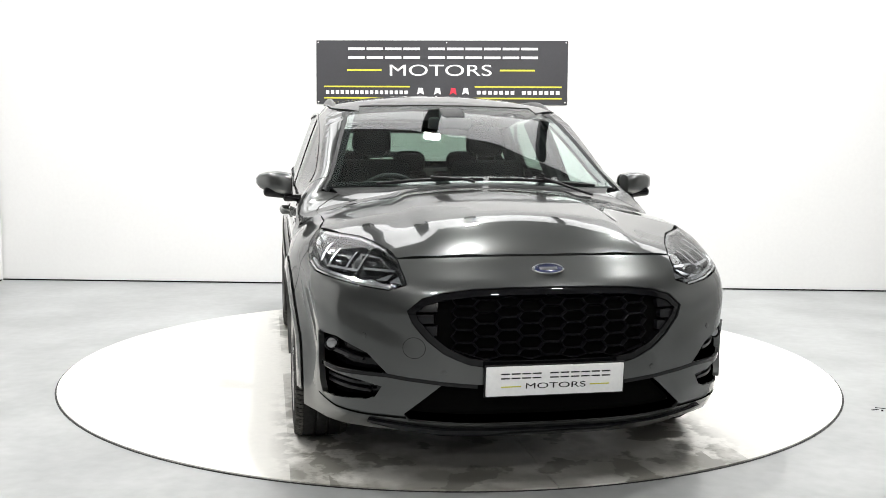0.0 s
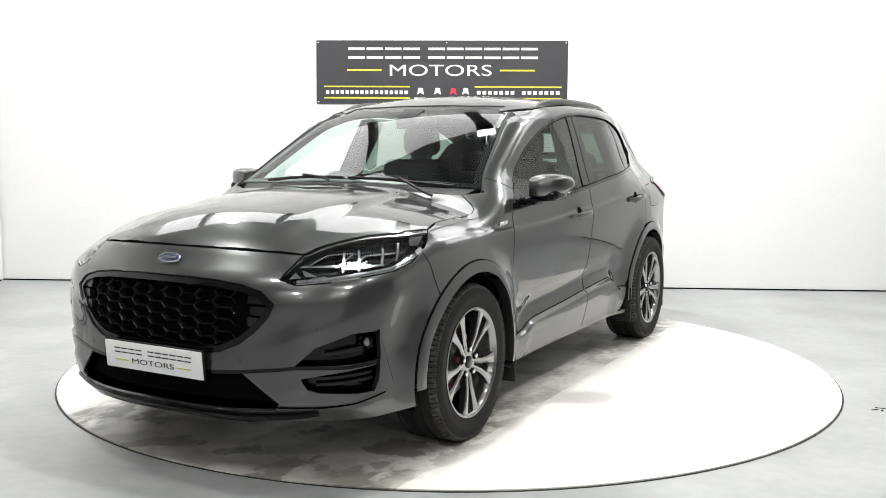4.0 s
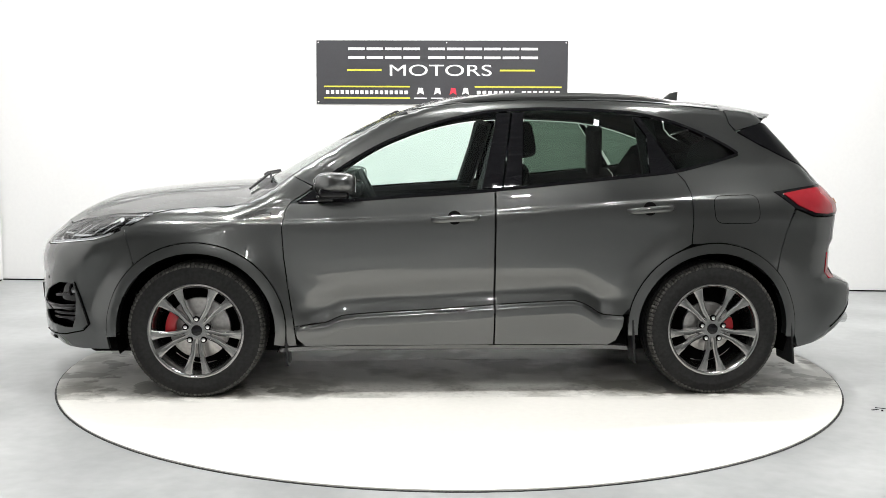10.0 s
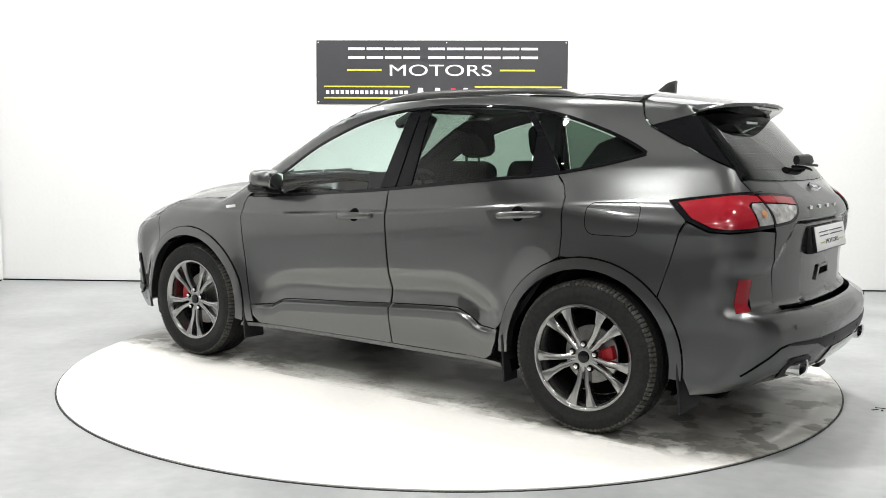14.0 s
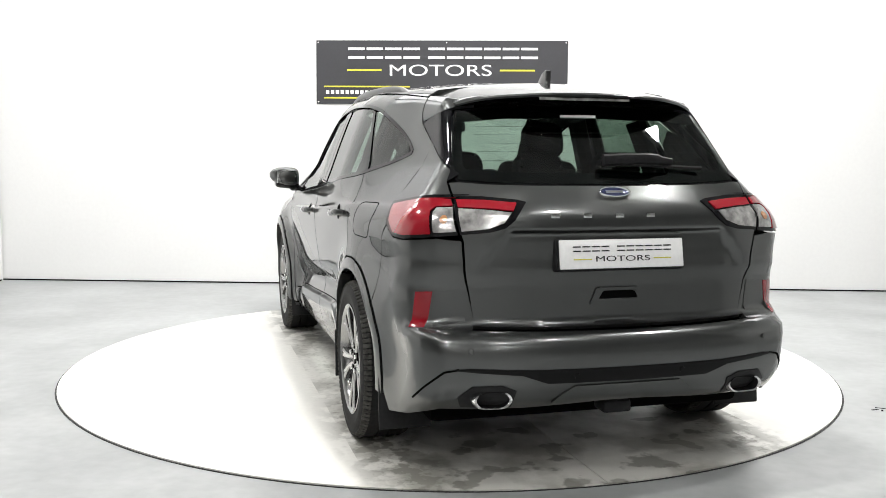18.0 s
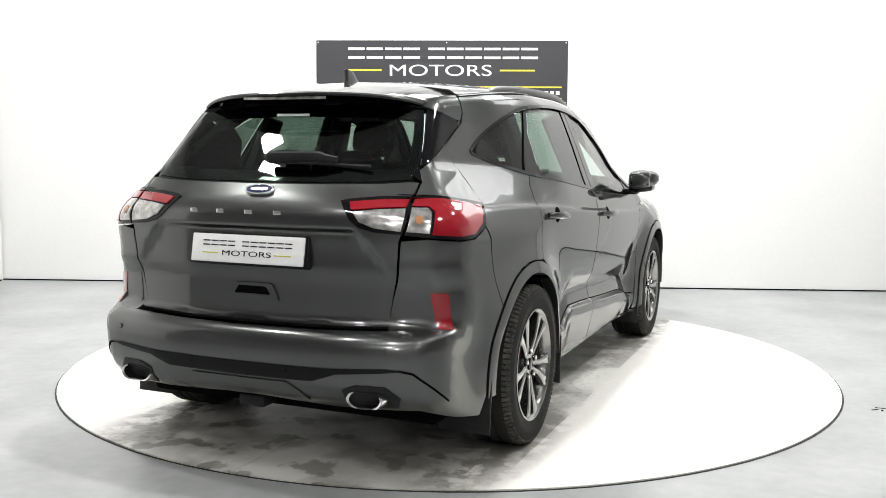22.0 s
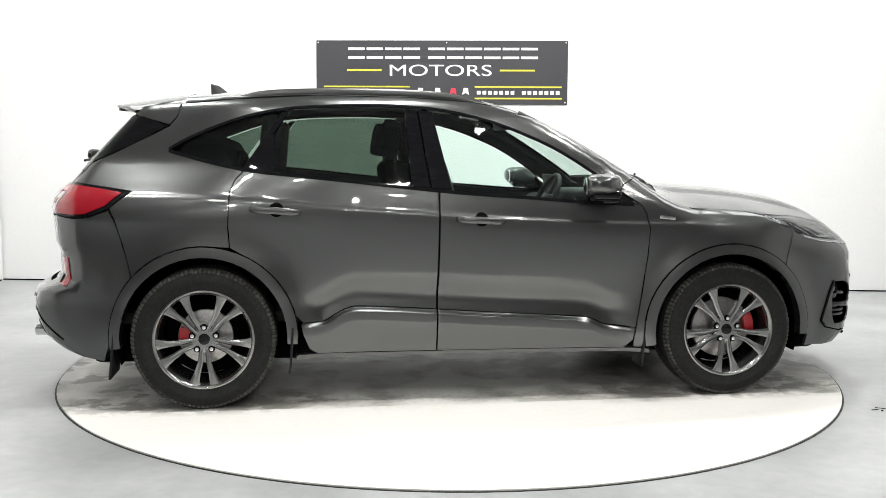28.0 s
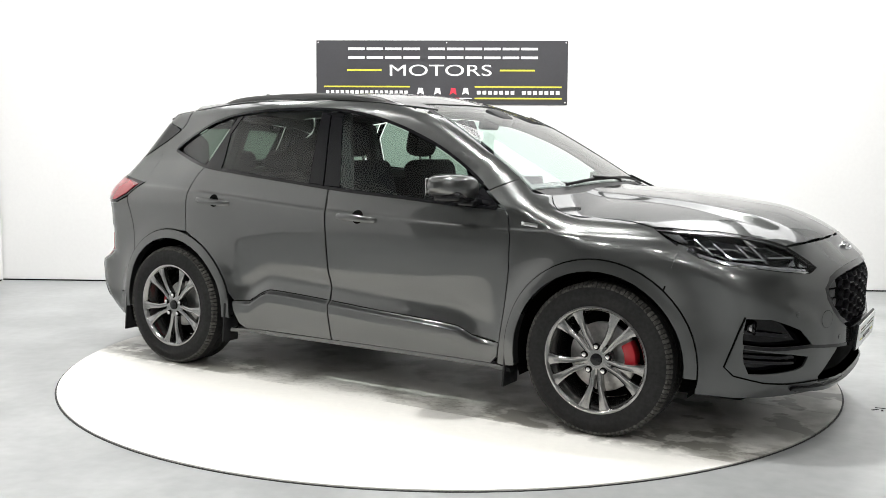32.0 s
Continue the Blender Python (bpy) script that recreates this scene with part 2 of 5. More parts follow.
# ---- the car's form ----
def curve_through(xs, ys):
    """A smooth curve through the given values that never overshoots them."""
    xs, ys = np.array(xs, float), np.array(ys, float)
    h, d = np.diff(xs), np.diff(ys) / np.diff(xs)
    m = np.zeros(len(xs))
    same = d[:-1] * d[1:] > 0
    w1, w2 = 2 * h[1:] + h[:-1], h[1:] + 2 * h[:-1]
    with np.errstate(divide="ignore", invalid="ignore"):
        m[1:-1] = np.where(same, (w1 + w2) / (w1 / d[:-1] + w2 / d[1:]), 0)
    m[0], m[-1] = d[0], d[-1]

    def value(v):
        v = np.clip(v, xs[0], xs[-1])
        i = np.clip(np.searchsorted(xs, v) - 1, 0, len(h) - 1)
        t = (v - xs[i]) / h[i]
        return (ys[i] * (1 + 2 * t) * (1 - t) ** 2 + h[i] * m[i] * t * (1 - t) ** 2
                + ys[i + 1] * t * t * (3 - 2 * t) + h[i] * m[i + 1] * t * t * (t - 1))
    return value


def step(a, b, v):
    t = np.clip((v - a) / (b - a), 0, 1)
    return t * t * (3 - 2 * t)


def both(a, b, r):
    """Inside both, with a rounded edge of radius r."""
    u, v = np.maximum(a + r, 0), np.maximum(b + r, 0)
    return np.where((a > -r) & (b > -r), np.hypot(u, v) - r, np.maximum(a, b))


AXLE, HUB = 1.355, 0.348
WAIST = curve_through([-2.4, -1.6, -1.15, -0.2, 0.9, 2.4], [0.145, 0.14, 0.12, 0.05, 0.0, 0.0])
SIDE = curve_through([0.12, 0.25, 0.40, 0.50, 0.58, 0.66, 0.74, 0.80, 0.86, 0.895, 0.908, 0.926, 0.965, 1.03, 1.10, 1.30, 1.45, 1.56, 1.66],
                     [0.80, 0.856, 0.862, 0.863, 0.871, 0.884, 0.897, 0.904, 0.908, 0.9085, 0.9065, 0.8975, 0.890, 0.874, 0.848, 0.776, 0.715, 0.663, 0.59])
NOSE = curve_through([0.14, 0.25, 0.31, 0.42, 0.55, 0.70, 0.77, 0.80, 0.843, 0.893, 0.93, 1.02], [2.17, 2.29, 2.332, 2.336, 2.338, 2.343, 2.335, 2.315, 2.268, 2.222, 2.18, 2.05])
PLAN = curve_through([0.0, 0.2, 0.3, 0.4, 0.5, 0.6, 0.7, 0.8, 0.95], [0.0, 0.006, 0.018, 0.041, 0.078, 0.129, 0.195, 0.28, 0.46])
TAIL = curve_through([0.18, 0.27, 0.36, 0.45, 0.53, 0.585, 0.612, 0.64, 0.75, 0.85, 0.95, 1.02, 1.10, 1.22],
                     [2.0, 2.15, 2.245, 2.278, 2.284, 2.262, 2.19, 2.15, 2.152, 2.172, 2.182, 2.172, 2.118, 2.03])
BONNET = curve_through([-2.5, 0.9, 1.14, 1.25, 1.47, 1.62, 1.77, 1.90, 1.974, 2.09, 2.16, 2.222, 2.42], [1.12, 1.11, 1.106, 1.101, 1.086, 1.070, 1.050, 1.030, 1.010, 0.970, 0.937, 0.893, 0.72])
SCREEN = curve_through([0.9, 1.05, 1.10, 1.20, 1.30, 1.36, 1.45, 1.52, 1.70], [1.39, 1.165, 1.088, 0.925, 0.752, 0.645, 0.47, 0.30, -0.17])
ROOF = curve_through([-2.2, -1.9, -1.5, -1.2, -0.8, -0.35, 0.0, 0.27, 0.6], [1.46, 1.518, 1.578, 1.604, 1.624, 1.624, 1.60, 1.556, 1.49])


WAISTING = curve_through([-2.4, -2.0, -1.7, -1.5, -1.1, -0.7, 0.0], [0.205, 0.20, 0.176, 0.146, 0.05, 0.0, 0.0])


FRONT_LINE = [(0.842, 0.350), (0.69, 0.370), (0.64, 0.392), (0.60, 0.406), (0.45, 0.419), (0.10, 0.440), (-0.194, 0.461)]
REAR_LINE = [(-0.194, 0.463), (-0.45, 0.477), (-0.61, 0.483), (-0.66, 0.470), (-0.70, 0.450), (-0.776, 0.408), (-0.872, 0.404)]
LEDGE = curve_through(*zip(*(REAR_LINE[:0:-1] + FRONT_LINE[::-1])))


def half_width(x, z):
    lift = WAIST(x) * step(0.55, 0.92, z)
    w = SIDE(z - lift)
    w = w - 0.036 * np.clip((x - 1.2) / 0.8, 0, 2) ** 2 - (0.048 + 0.027 * step(0.65, 0.9, z) - 0.04 * step(1.02, 1.2, z)) * np.clip((-1.1 - x) / 0.9, 0, 2) ** 2
    w = w - step(0.93, 1.25, z) * WAISTING(x)
    w = w - 0.068 * step(1.0, 1.2, z) * np.clip(x / 0.9, 0, 2)
    for a, bulge in ((AXLE, 0.066), (-AXLE, 0.045)):
        r = np.hypot(x - a, z - HUB)
        w = w + bulge * (1 - 0.45 * step(0.55, 0.90, z)) * np.exp(-(((r - 0.40) / 0.12) ** 2))
    # doors: a long hollow over a raised lower moulding
    doors = step(0.90, 0.66, x) * step(-0.93, -0.74, x)
    under = LEDGE(x) - z
    w = w - 0.021 * doors * np.exp(-(((under + 0.088) / 0.058) ** 2))
    return w + doors * (0.024 * step(-0.012, 0.010, under) - 0.04 * np.clip(under, 0, 0.055) - 0.20 * np.clip(under - 0.055, 0, 0.15))


def form(x, y, z):
    """Below nought inside the car's outer form, above nought outside."""
    ay = np.abs(y)
    side = ay - half_width(x, z)
    brow = 0.565 + 0.42 * (ay - 0.58)
    front = x - (NOSE(z) - PLAN(ay) + 0.013 * step(brow + 0.07, brow - 0.01, z) * step(0.46, 0.64, ay) * step(0.30, 0.38, z))
    hollow = 0.46 + 0.85 * (0.965 - z)
    rear = -x - (TAIL(z) - 0.28 * ay ** 3 - 0.020 * step(0.986, 0.966, z) * step(0.745, 0.92, z) * step(hollow + 0.03, hollow - 0.03, ay)
                  + 0.009 * np.exp(-(((z - 0.815) / 0.03) ** 2)) * step(0.50, 0.64, ay))
    bonnet = z - (BONNET(x) - (0.092 + 0.07 * step(1.55, 2.1, x)) * (ay / 0.75) ** 2 - 0.016 * step(0.36, 0.46, ay) * (1 - step(1.9, 2.15, x)))
    screen = (x - SCREEN(z) + 0.25 * y * y) * 0.5
    roof = z - (ROOF(x) - 0.13 * y * y)
    back = (-x - (2.06 - (z - 1.15) * 0.95 - 0.28 * ay ** 3)) * 0.72
    cabin = both(both(screen, roof, 0.05), back, 0.03)
    top = -both(-bonnet, -cabin, 0.06)
    return both(both(both(side, front, 0.10), rear, 0.09), top, 0.055 + 0.05 * step(0.95, 1.3, x))


def normal_at(p, e=0.002):
    x, y, z = p.T
    g = np.stack([form(x + e, y, z) - form(x - e, y, z), form(x, y + e, z) - form(x, y - e, z), form(x, y, z + e) - form(x, y, z - e)], 1)
    return g / np.maximum(np.linalg.norm(g, axis=1, keepdims=True), 1e-9)


def meet(a, b, n=56):
    """First points of the form on the ways from a (outside) to b (inside)."""
    a, b = np.atleast_2d(a).astype(float), np.atleast_2d(b).astype(float)
    s = np.linspace(0, 1, n)
    p = a[:, None] + (b - a)[:, None] * s[None, :, None]
    g = form(p[..., 0], p[..., 1], p[..., 2])
    hit = g < 0
    i = np.where(hit.any(1), hit.argmax(1), np.abs(g).argmin(1))
    lo, hi = s[np.maximum(i - 1, 0)], s[i]
    for _ in range(18):
        mid = (lo + hi) / 2
        q = a + (b - a) * mid[:, None]
        inside = form(q[:, 0], q[:, 1], q[:, 2]) < 0
        lo, hi = np.where(inside, lo, mid), np.where(inside, mid, hi)
    return a + (b - a) * hi[:, None]


CF, CR = 1.05, -1.05


def from_side(uv):
    x, z = uv[:, 0], uv[:, 1]
    return meet(np.stack([x, 0 * x + 1.1, z], 1), np.stack([x, 0 * x + 0.02, z], 1))


def from_top(uv):
    x, y = uv[:, 0], uv[:, 1]
    return meet(np.stack([x, y, 0 * x + 1.75], 1), np.stack([x, y, 0 * x + 0.7], 1))


def from_front(uv):
    w, z = uv[:, 0] / 1.2, uv[:, 1]
    return meet(np.stack([CF + 1.9 * np.cos(w), 1.9 * np.sin(w), z], 1), np.stack([CF + 0 * z, 0 * z, z], 1))


def from_rear(uv):
    w, z = uv[:, 0] / 1.2, uv[:, 1]
    return meet(np.stack([CR - 1.9 * np.cos(w), 1.9 * np.sin(w), z], 1), np.stack([CR + 0 * z, 0 * z, z], 1))


def F(y, z):
    """A point of the nose at this breadth and height, unrolled."""
    p = meet((3, y, z), (CF, y, z))[0]
    return (1.2 * math.atan2(p[1], p[0] - CF), z)


def R(y, z):
    p = meet((-3, y, z), (CR, y, z))[0]
    return (1.2 * math.atan2(p[1], CR - p[0]), z)


def SF(x, z):
    """A point of the flank, unrolled with the nose."""
    p = from_side(np.array([(x, z)]))[0]
    return (1.2 * math.atan2(p[1], p[0] - CF), z)


def U(x, y, z):
    """Any point of the nose or front flank, unrolled."""
    return (1.2 * math.atan2(y, x - CF), z)


def UR(x, y, z):
    return (1.2 * math.atan2(y, CR - x), z)


def SR(x, z):
    p = from_side(np.array([(x, z)]))[0]
    return (1.2 * math.atan2(p[1], CR - p[0]), z)


def inside(poly, p):
    c = np.zeros(len(p), bool)
    for (x1, y1), (x2, y2) in zip(poly, np.roll(poly, -1, 0)):
        cross = (y1 > p[:, 1]) != (y2 > p[:, 1])
        with np.errstate(divide="ignore", invalid="ignore"):
            c ^= cross & (p[:, 0] < (x2 - x1) * (p[:, 1] - y1) / (y2 - y1) + x1)
    return c


def walk_round(poly, h):
    out = []
    for a, b in zip(poly, np.roll(poly, -1, 0)):
        k = max(1, int(np.ceil(np.linalg.norm(b - a) / h)))
        out += [a + (b - a) * i / k for i in range(k)]
    return np.array(out)


def shrink(poly, d):
    """The outline drawn in by d (out, where d is negative)."""
    p = np.array(poly, float)
    area = sum(a[0] * b[1] - b[0] * a[1] for a, b in zip(p, np.roll(p, -1, 0)))
    e1, e2 = p - np.roll(p, 1, 0), np.roll(p, -1, 0) - p
    n1, n2 = (np.stack([-e[:, 1], e[:, 0]], 1) / np.maximum(np.linalg.norm(e, axis=1, keepdims=True), 1e-9) for e in (e1, e2))
    n = n1 + n2
    n = n / np.maximum((n * n).sum(1, keepdims=True) / 2, 0.35)
    return p + n * d * (1 if area > 0 else -1)


def rounded(poly, r, n=4):
    """Rounds every corner of an outline."""
    p, out = np.array(poly, float), []
    for a, b, c in zip(np.roll(p, 1, 0), p, np.roll(p, -1, 0)):
        ra, rc = min(r, 0.45 * np.linalg.norm(a - b)), min(r, 0.45 * np.linalg.norm(c - b))
        s, e = b + (a - b) / max(np.linalg.norm(a - b), 1e-9) * ra, b + (c - b) / max(np.linalg.norm(c - b), 1e-9) * rc
        for i in range(n + 1):
            t = i / n
            out.append((1 - t) ** 2 * s + 2 * t * (1 - t) * b + t * t * e)
    return np.array(out)


from mathutils.geometry import delaunay_2d_cdt


def skin(poly, project, h=0.035, off=0.0, lip=0.014, gap=0.0028, holes=(), mirror=False, hole_lip=None, extra=()):
    """A panel of the car's form within an outline, with its turned-in edge. Returns verts, faces, normals."""
    rings = [walk_round(shrink(poly, gap), h)] + [walk_round(shrink(q, -gap), h) for q in holes]
    lo, hi = rings[0].min(0), rings[0].max(0)
    gx, gy = np.meshgrid(np.arange(lo[0] + h / 2, hi[0], h), np.arange(lo[1] + h / 2, hi[1], h))
    gx = gx + (np.arange(gx.shape[0]) % 2)[:, None] * h / 2
    g = np.stack([gx.ravel(), gy.ravel()], 1)
    g = g[inside(rings[0], g)]
    for q in rings[1:]:
        g = g[~inside(q, g)]
    edge = np.concatenate(rings)
    if len(g):
        near = edge if not len(extra) else np.concatenate([edge, extra])
        g = g[np.array([((near - p) ** 2).sum(1).min() > (0.55 * h) ** 2 for p in g])]
    if len(extra):
        more = np.array(extra)[inside(rings[0], np.array(extra))]
        g = np.concatenate([g, more[np.array([((edge - p) ** 2).sum(1).min() > 0.003 ** 2 for p in more])]])
    pts, edges, k = [Vector(map(float, p)) for p in np.concatenate([edge, g])], [], 0
    for q in rings:
        edges += [(k + i, k + (i + 1) % len(q)) for i in range(len(q))]
        k += len(q)
    v, _, f, *_ = delaunay_2d_cdt(pts, edges, [], 0, 1e-6)
    uv, f = np.array([tuple(p) for p in v]), np.array(f)
    mid = uv[f].mean(1)
    keep = inside(rings[0], mid)
    for q in rings[1:]:
        keep &= ~inside(q, mid)
    f = f[keep]
    p = project(uv)
    n = normal_at(p)
    p = p + n * off
    a, b, c = p[f[:, 0]], p[f[:, 1]], p[f[:, 2]]
    flip = (np.cross(b - a, c - a) * n[f[:, 0]]).sum(1) < 0
    f[flip] = f[flip][:, ::-1]
    verts, faces, norms = list(p), [tuple(t) for t in f], list(n)
    if lip:
        for j, q in enumerate(rings):
            w = project(q)
            nn = normal_at(w)
            w = w + nn * off
            t = np.roll(w, -1, 0) - np.roll(w, 1, 0)
            out = np.cross(t, nn)
            out /= np.maximum(np.linalg.norm(out, axis=1, keepdims=True), 1e-9)
            # outward is away from the panel
            centre = w.mean(0)
            sign = np.sign(((w - centre) * out).sum()) or 1.0
            out = out * sign * (1 if j == 0 else -1)
            depth = lip if j == 0 or hole_lip is None else hole_lip
            base, m = len(verts), len(q)
            verts += list(w) + list(w - nn * depth)
            norms += list(out) + list(out)
            for i in range(m):
                i2 = (i + 1) % m
                quad = (base + i, base + i2, base + m + i2, base + m + i)
                fn = np.cross(w[i2] - w[i], -nn[i])
                faces.append(quad if (fn * out[i]).sum() > 0 else quad[::-1])
    verts, norms = np.array(verts), np.array(norms)
    if mirror:
        verts, norms = verts * (1, -1, 1), norms * (1, -1, 1)
        faces = [t[::-1] for t in faces]
    return verts, faces, norms


def arc(cx, cz, r, a0, a1, n=14):
    return [(cx + r * math.cos(radians(a0 + (a1 - a0) * i / n)), cz + r * math.sin(radians(a0 + (a1 - a0) * i / n))) for i in range(n + 1)]


def band(line, w):
    """A strip of even width along a line, as an outline."""
    p = np.array(line, float)
    t = np.gradient(p, axis=0)
    n = np.stack([-t[:, 1], t[:, 0]], 1) / np.linalg.norm(t, axis=1, keepdims=True)
    return np.concatenate([p + n * w / 2, (p - n * w / 2)[::-1]])


def pair(name, outline, project, mat, parent, label="", **kw):
    """The same panel on both flanks."""
    made = []
    v, f, n = skin(outline, project, **kw)
    made.append(part(name, (v, f, n), mat, parent, label))
    made.append(part(name, (v * (1, -1, 1), [t[::-1] for t in f], n * (1, -1, 1)), mat, parent, label))
    return made


# ---- the room ----
def structure(name, shape, mat, label, m=None, smooth=False):
    return tagged(part(name, shape, mat, None, "", m, smooth), label, kind="structure")


structure("floor", box(14.6, 16.0, 0.2, (0.2, -4.2, -0.108), 0), FLOOR, "pale grey painted concrete floor with scuffs and stains")
wall_turn = pose(-4.37, 3.42, 0, 0, 0, -2.2)
structure("wall_north", box(9.4, 0.2, 4.6, (4.55, 0.1, 2.2), 0), WALL, "plain white painted wall behind the turntable", wall_turn)
structure("wall_west", box(0.2, 6.4, 4.6, (-4.47, 0.2, 2.2), 0), WALL, "white painted side wall with nail marks")
# unseen east wall, added grey so the flank mirrors a darker hall
structure("wall_east", box(0.2, 6.4, 4.6, (4.95, 0.1, 2.2), 0), GREY_WALL, "unseen grey wall standing in for the darker open hall")
structure("wall_south", box(14.4, 0.2, 4.6, (0.2, -12.0, 2.2), 0), GREY_WALL, "grey clad end wall of the hall")
for side, x in (("southwest", -6.9), ("southeast", 7.3)):
    structure("wall_" + side, box(0.2, 9.2, 4.6, (x, -7.5, 2.2), 0), GREY_WALL, "unseen grey wall standing in for the darker open hall of the hall")
for side, x in (("west", -5.7), ("east", 6.2)):
    structure("wall_return_" + side, box(2.5, 0.2, 4.6, (x, -2.9, 2.2), 0), GREY_WALL, "grey clad return of the side wall")
structure("baseboard", box(9.3, 0.012, 0.010, (4.55, -0.006, -0.001), 0), GAP, "dark joint along the foot of the wall", wall_turn)
structure("baseboard_west", box(0.012, 6.3, 0.010, (-4.365, 0.2, -0.001), 0), GAP, "dark joint along the foot of the side wall")


def marks():
    """Small scuffs on the floor and nail holes in the side wall."""
    rnd = random.Random(4)
    for x, y, a, l in ((2.16, -1.03, 20, 0.045), (2.20, -1.00, -25, 0.05), (2.19, -1.045, 65, 0.03)):
        structure("floor_scuff", box(l, 0.010, 0.001, (0, 0, 0), 0), GAP, "dark scuff on the grey floor", pose(x, y, -0.007, 0, 0, a))
    for i in range(14):
        z, y = 0.3 + 2.4 * rnd.random(), 3.1 - 0.12 * rnd.random()
        structure("nail_hole", cylinder(0.004 + 0.004 * rnd.random(), 0.004, (-4.37, y, z), "x", 8), GAP, "dark nail hole in the wall")


marks()


def corrugated(x0, x1, y0, y1, z, pitch=0.2, rib=0.035):
    xs = []
    k = int((y1 - y0) / pitch)
    for i in range(k):
        y = y0 + i * pitch
        xs += [(y, 0), (y + 0.10, 0), (y + 0.125, rib), (y + 0.175, rib)]
    xs.append((y1, 0))
    verts = [(x, y, z + h) for y, h in xs for x in (x0, x1)]
    return verts, [(2 * i, 2 * i + 1, 2 * i + 3, 2 * i + 2) for i in range(len(xs) - 1)]


structure("ceiling", corrugated(-7.2, 7.6, -12.2, 1.4, CEIL), ROOFING, "grey corrugated steel roof sheeting")
structure("roof_light", corrugated(-4.6, 5.1, 1.4, 3.8, CEIL), ROOF_LIGHT, "bright translucent corrugated roof light over the bay")
for x, w in ((-1.53, 0.11), (-0.03, 0.20), (1.5, 0.11), (-3.2, 0.11), (3.2, 0.11)):
    structure("rafter", box(w, 2.3, 0.16, (x, 2.55, CEIL - 0.10), 0.01), RAFTER, "dark steel rafter under the roof light")


def flood_lamp(x, y, watts):
    lamp = thing("flood_lamp", "white square led flood lamp hung under the roof", "lamp", "flood lamps")
    part("case", box(0.26, 0.24, 0.06, (0, 0, 0.04), 0.012), CASE, lamp)
    part("diffuser", box(0.20, 0.15, 0.016, (0, 0, 0.004), 0.004), GLOW, lamp, "glowing white diffuser")
    part("bracket", box(0.03, 0.03, 0.30, (0, 0, 0.20), 0.004), CASE, lamp)
    lamp.matrix_basis = pose(x, y, CEIL - 0.36)
    light = bpy.data.lights.new("flood_light", "AREA")
    light.shape, light.size, light.size_y, light.energy, light.color = "RECTANGLE", 0.19, 0.14, watts, (1.0, 0.985, 0.96)
    new("flood_light", light).matrix_basis = pose(x, y, CEIL - 0.372)


for lamp_at in FLOODS:
    flood_lamp(*lamp_at)


def turntable():
    t = thing("turntable", "round white painted turntable deck with tyre marks, grime and painted-in shade under the car", "turntable")
    n = 96
    for s in (1, -1):
        rim = [(2.236 * math.cos(w), s * 2.236 * math.sin(w)) for w in np.linspace(0.0008, math.pi - 0.0008, n)]
        bm = bmesh.new()
        f = bm.faces.new([bm.verts.new((x, y, -0.012)) for x, y in rim])
        up = bmesh.ops.extrude_face_region(bm, geom=[f])
        bmesh.ops.translate(bm, vec=(0, 0, 0.012), verts=[v for v in up["geom"] if isinstance(v, bmesh.types.BMVert)])
        bmesh.ops.recalc_face_normals(bm, faces=bm.faces)
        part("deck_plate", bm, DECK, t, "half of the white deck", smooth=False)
    return t


deck = turntable()
structure("turntable_ring", lathe([(2.237, -0.007), (2.238, -0.005), (2.245, -0.005), (2.246, -0.0075)], 128, "z"), RING, "dark steel ring round the deck")


# ---- the car ----
car = thing("car", "dark grey metallic five-door suv with black grille and dark alloy wheels", "car")
DLO_TOP = [(0.859, 1.012), (0.627, 1.180), (0.444, 1.292), (0.291, 1.362), (0.139, 1.419), (-0.012, 1.460), (-0.164, 1.488), (-0.30, 1.500),
           (-0.496, 1.507), (-0.799, 1.498), (-0.98, 1.482), (-1.162, 1.442), (-1.346, 1.376), (-1.47, 1.318), (-1.535, 1.278)]
DLO_LOW = [(-1.535, 1.272), (-1.49, 1.258), (-1.337, 1.218), (-1.133, 1.176), (-0.899, 1.152), (-0.606, 1.122), (-0.232, 1.083), (-0.016, 1.064), (0.28, 1.044), (0.517, 1.026), (0.829, 1.010)]


def pillar(z):
    """Where the screen's side edge runs: breadth and length at a height."""
    y = float(half_width(np.array(0.5), np.array(z))) - 0.085
    return float(SCREEN(np.array(z))) - 0.25 * y * y, y


SHUT = from_top(np.array([(1.46, 0.782), (1.31, 0.785), (1.15, 0.80), (1.10, 0.785), (1.057, 0.742), (1.02, 0.675)]))
SEAM = 1.15


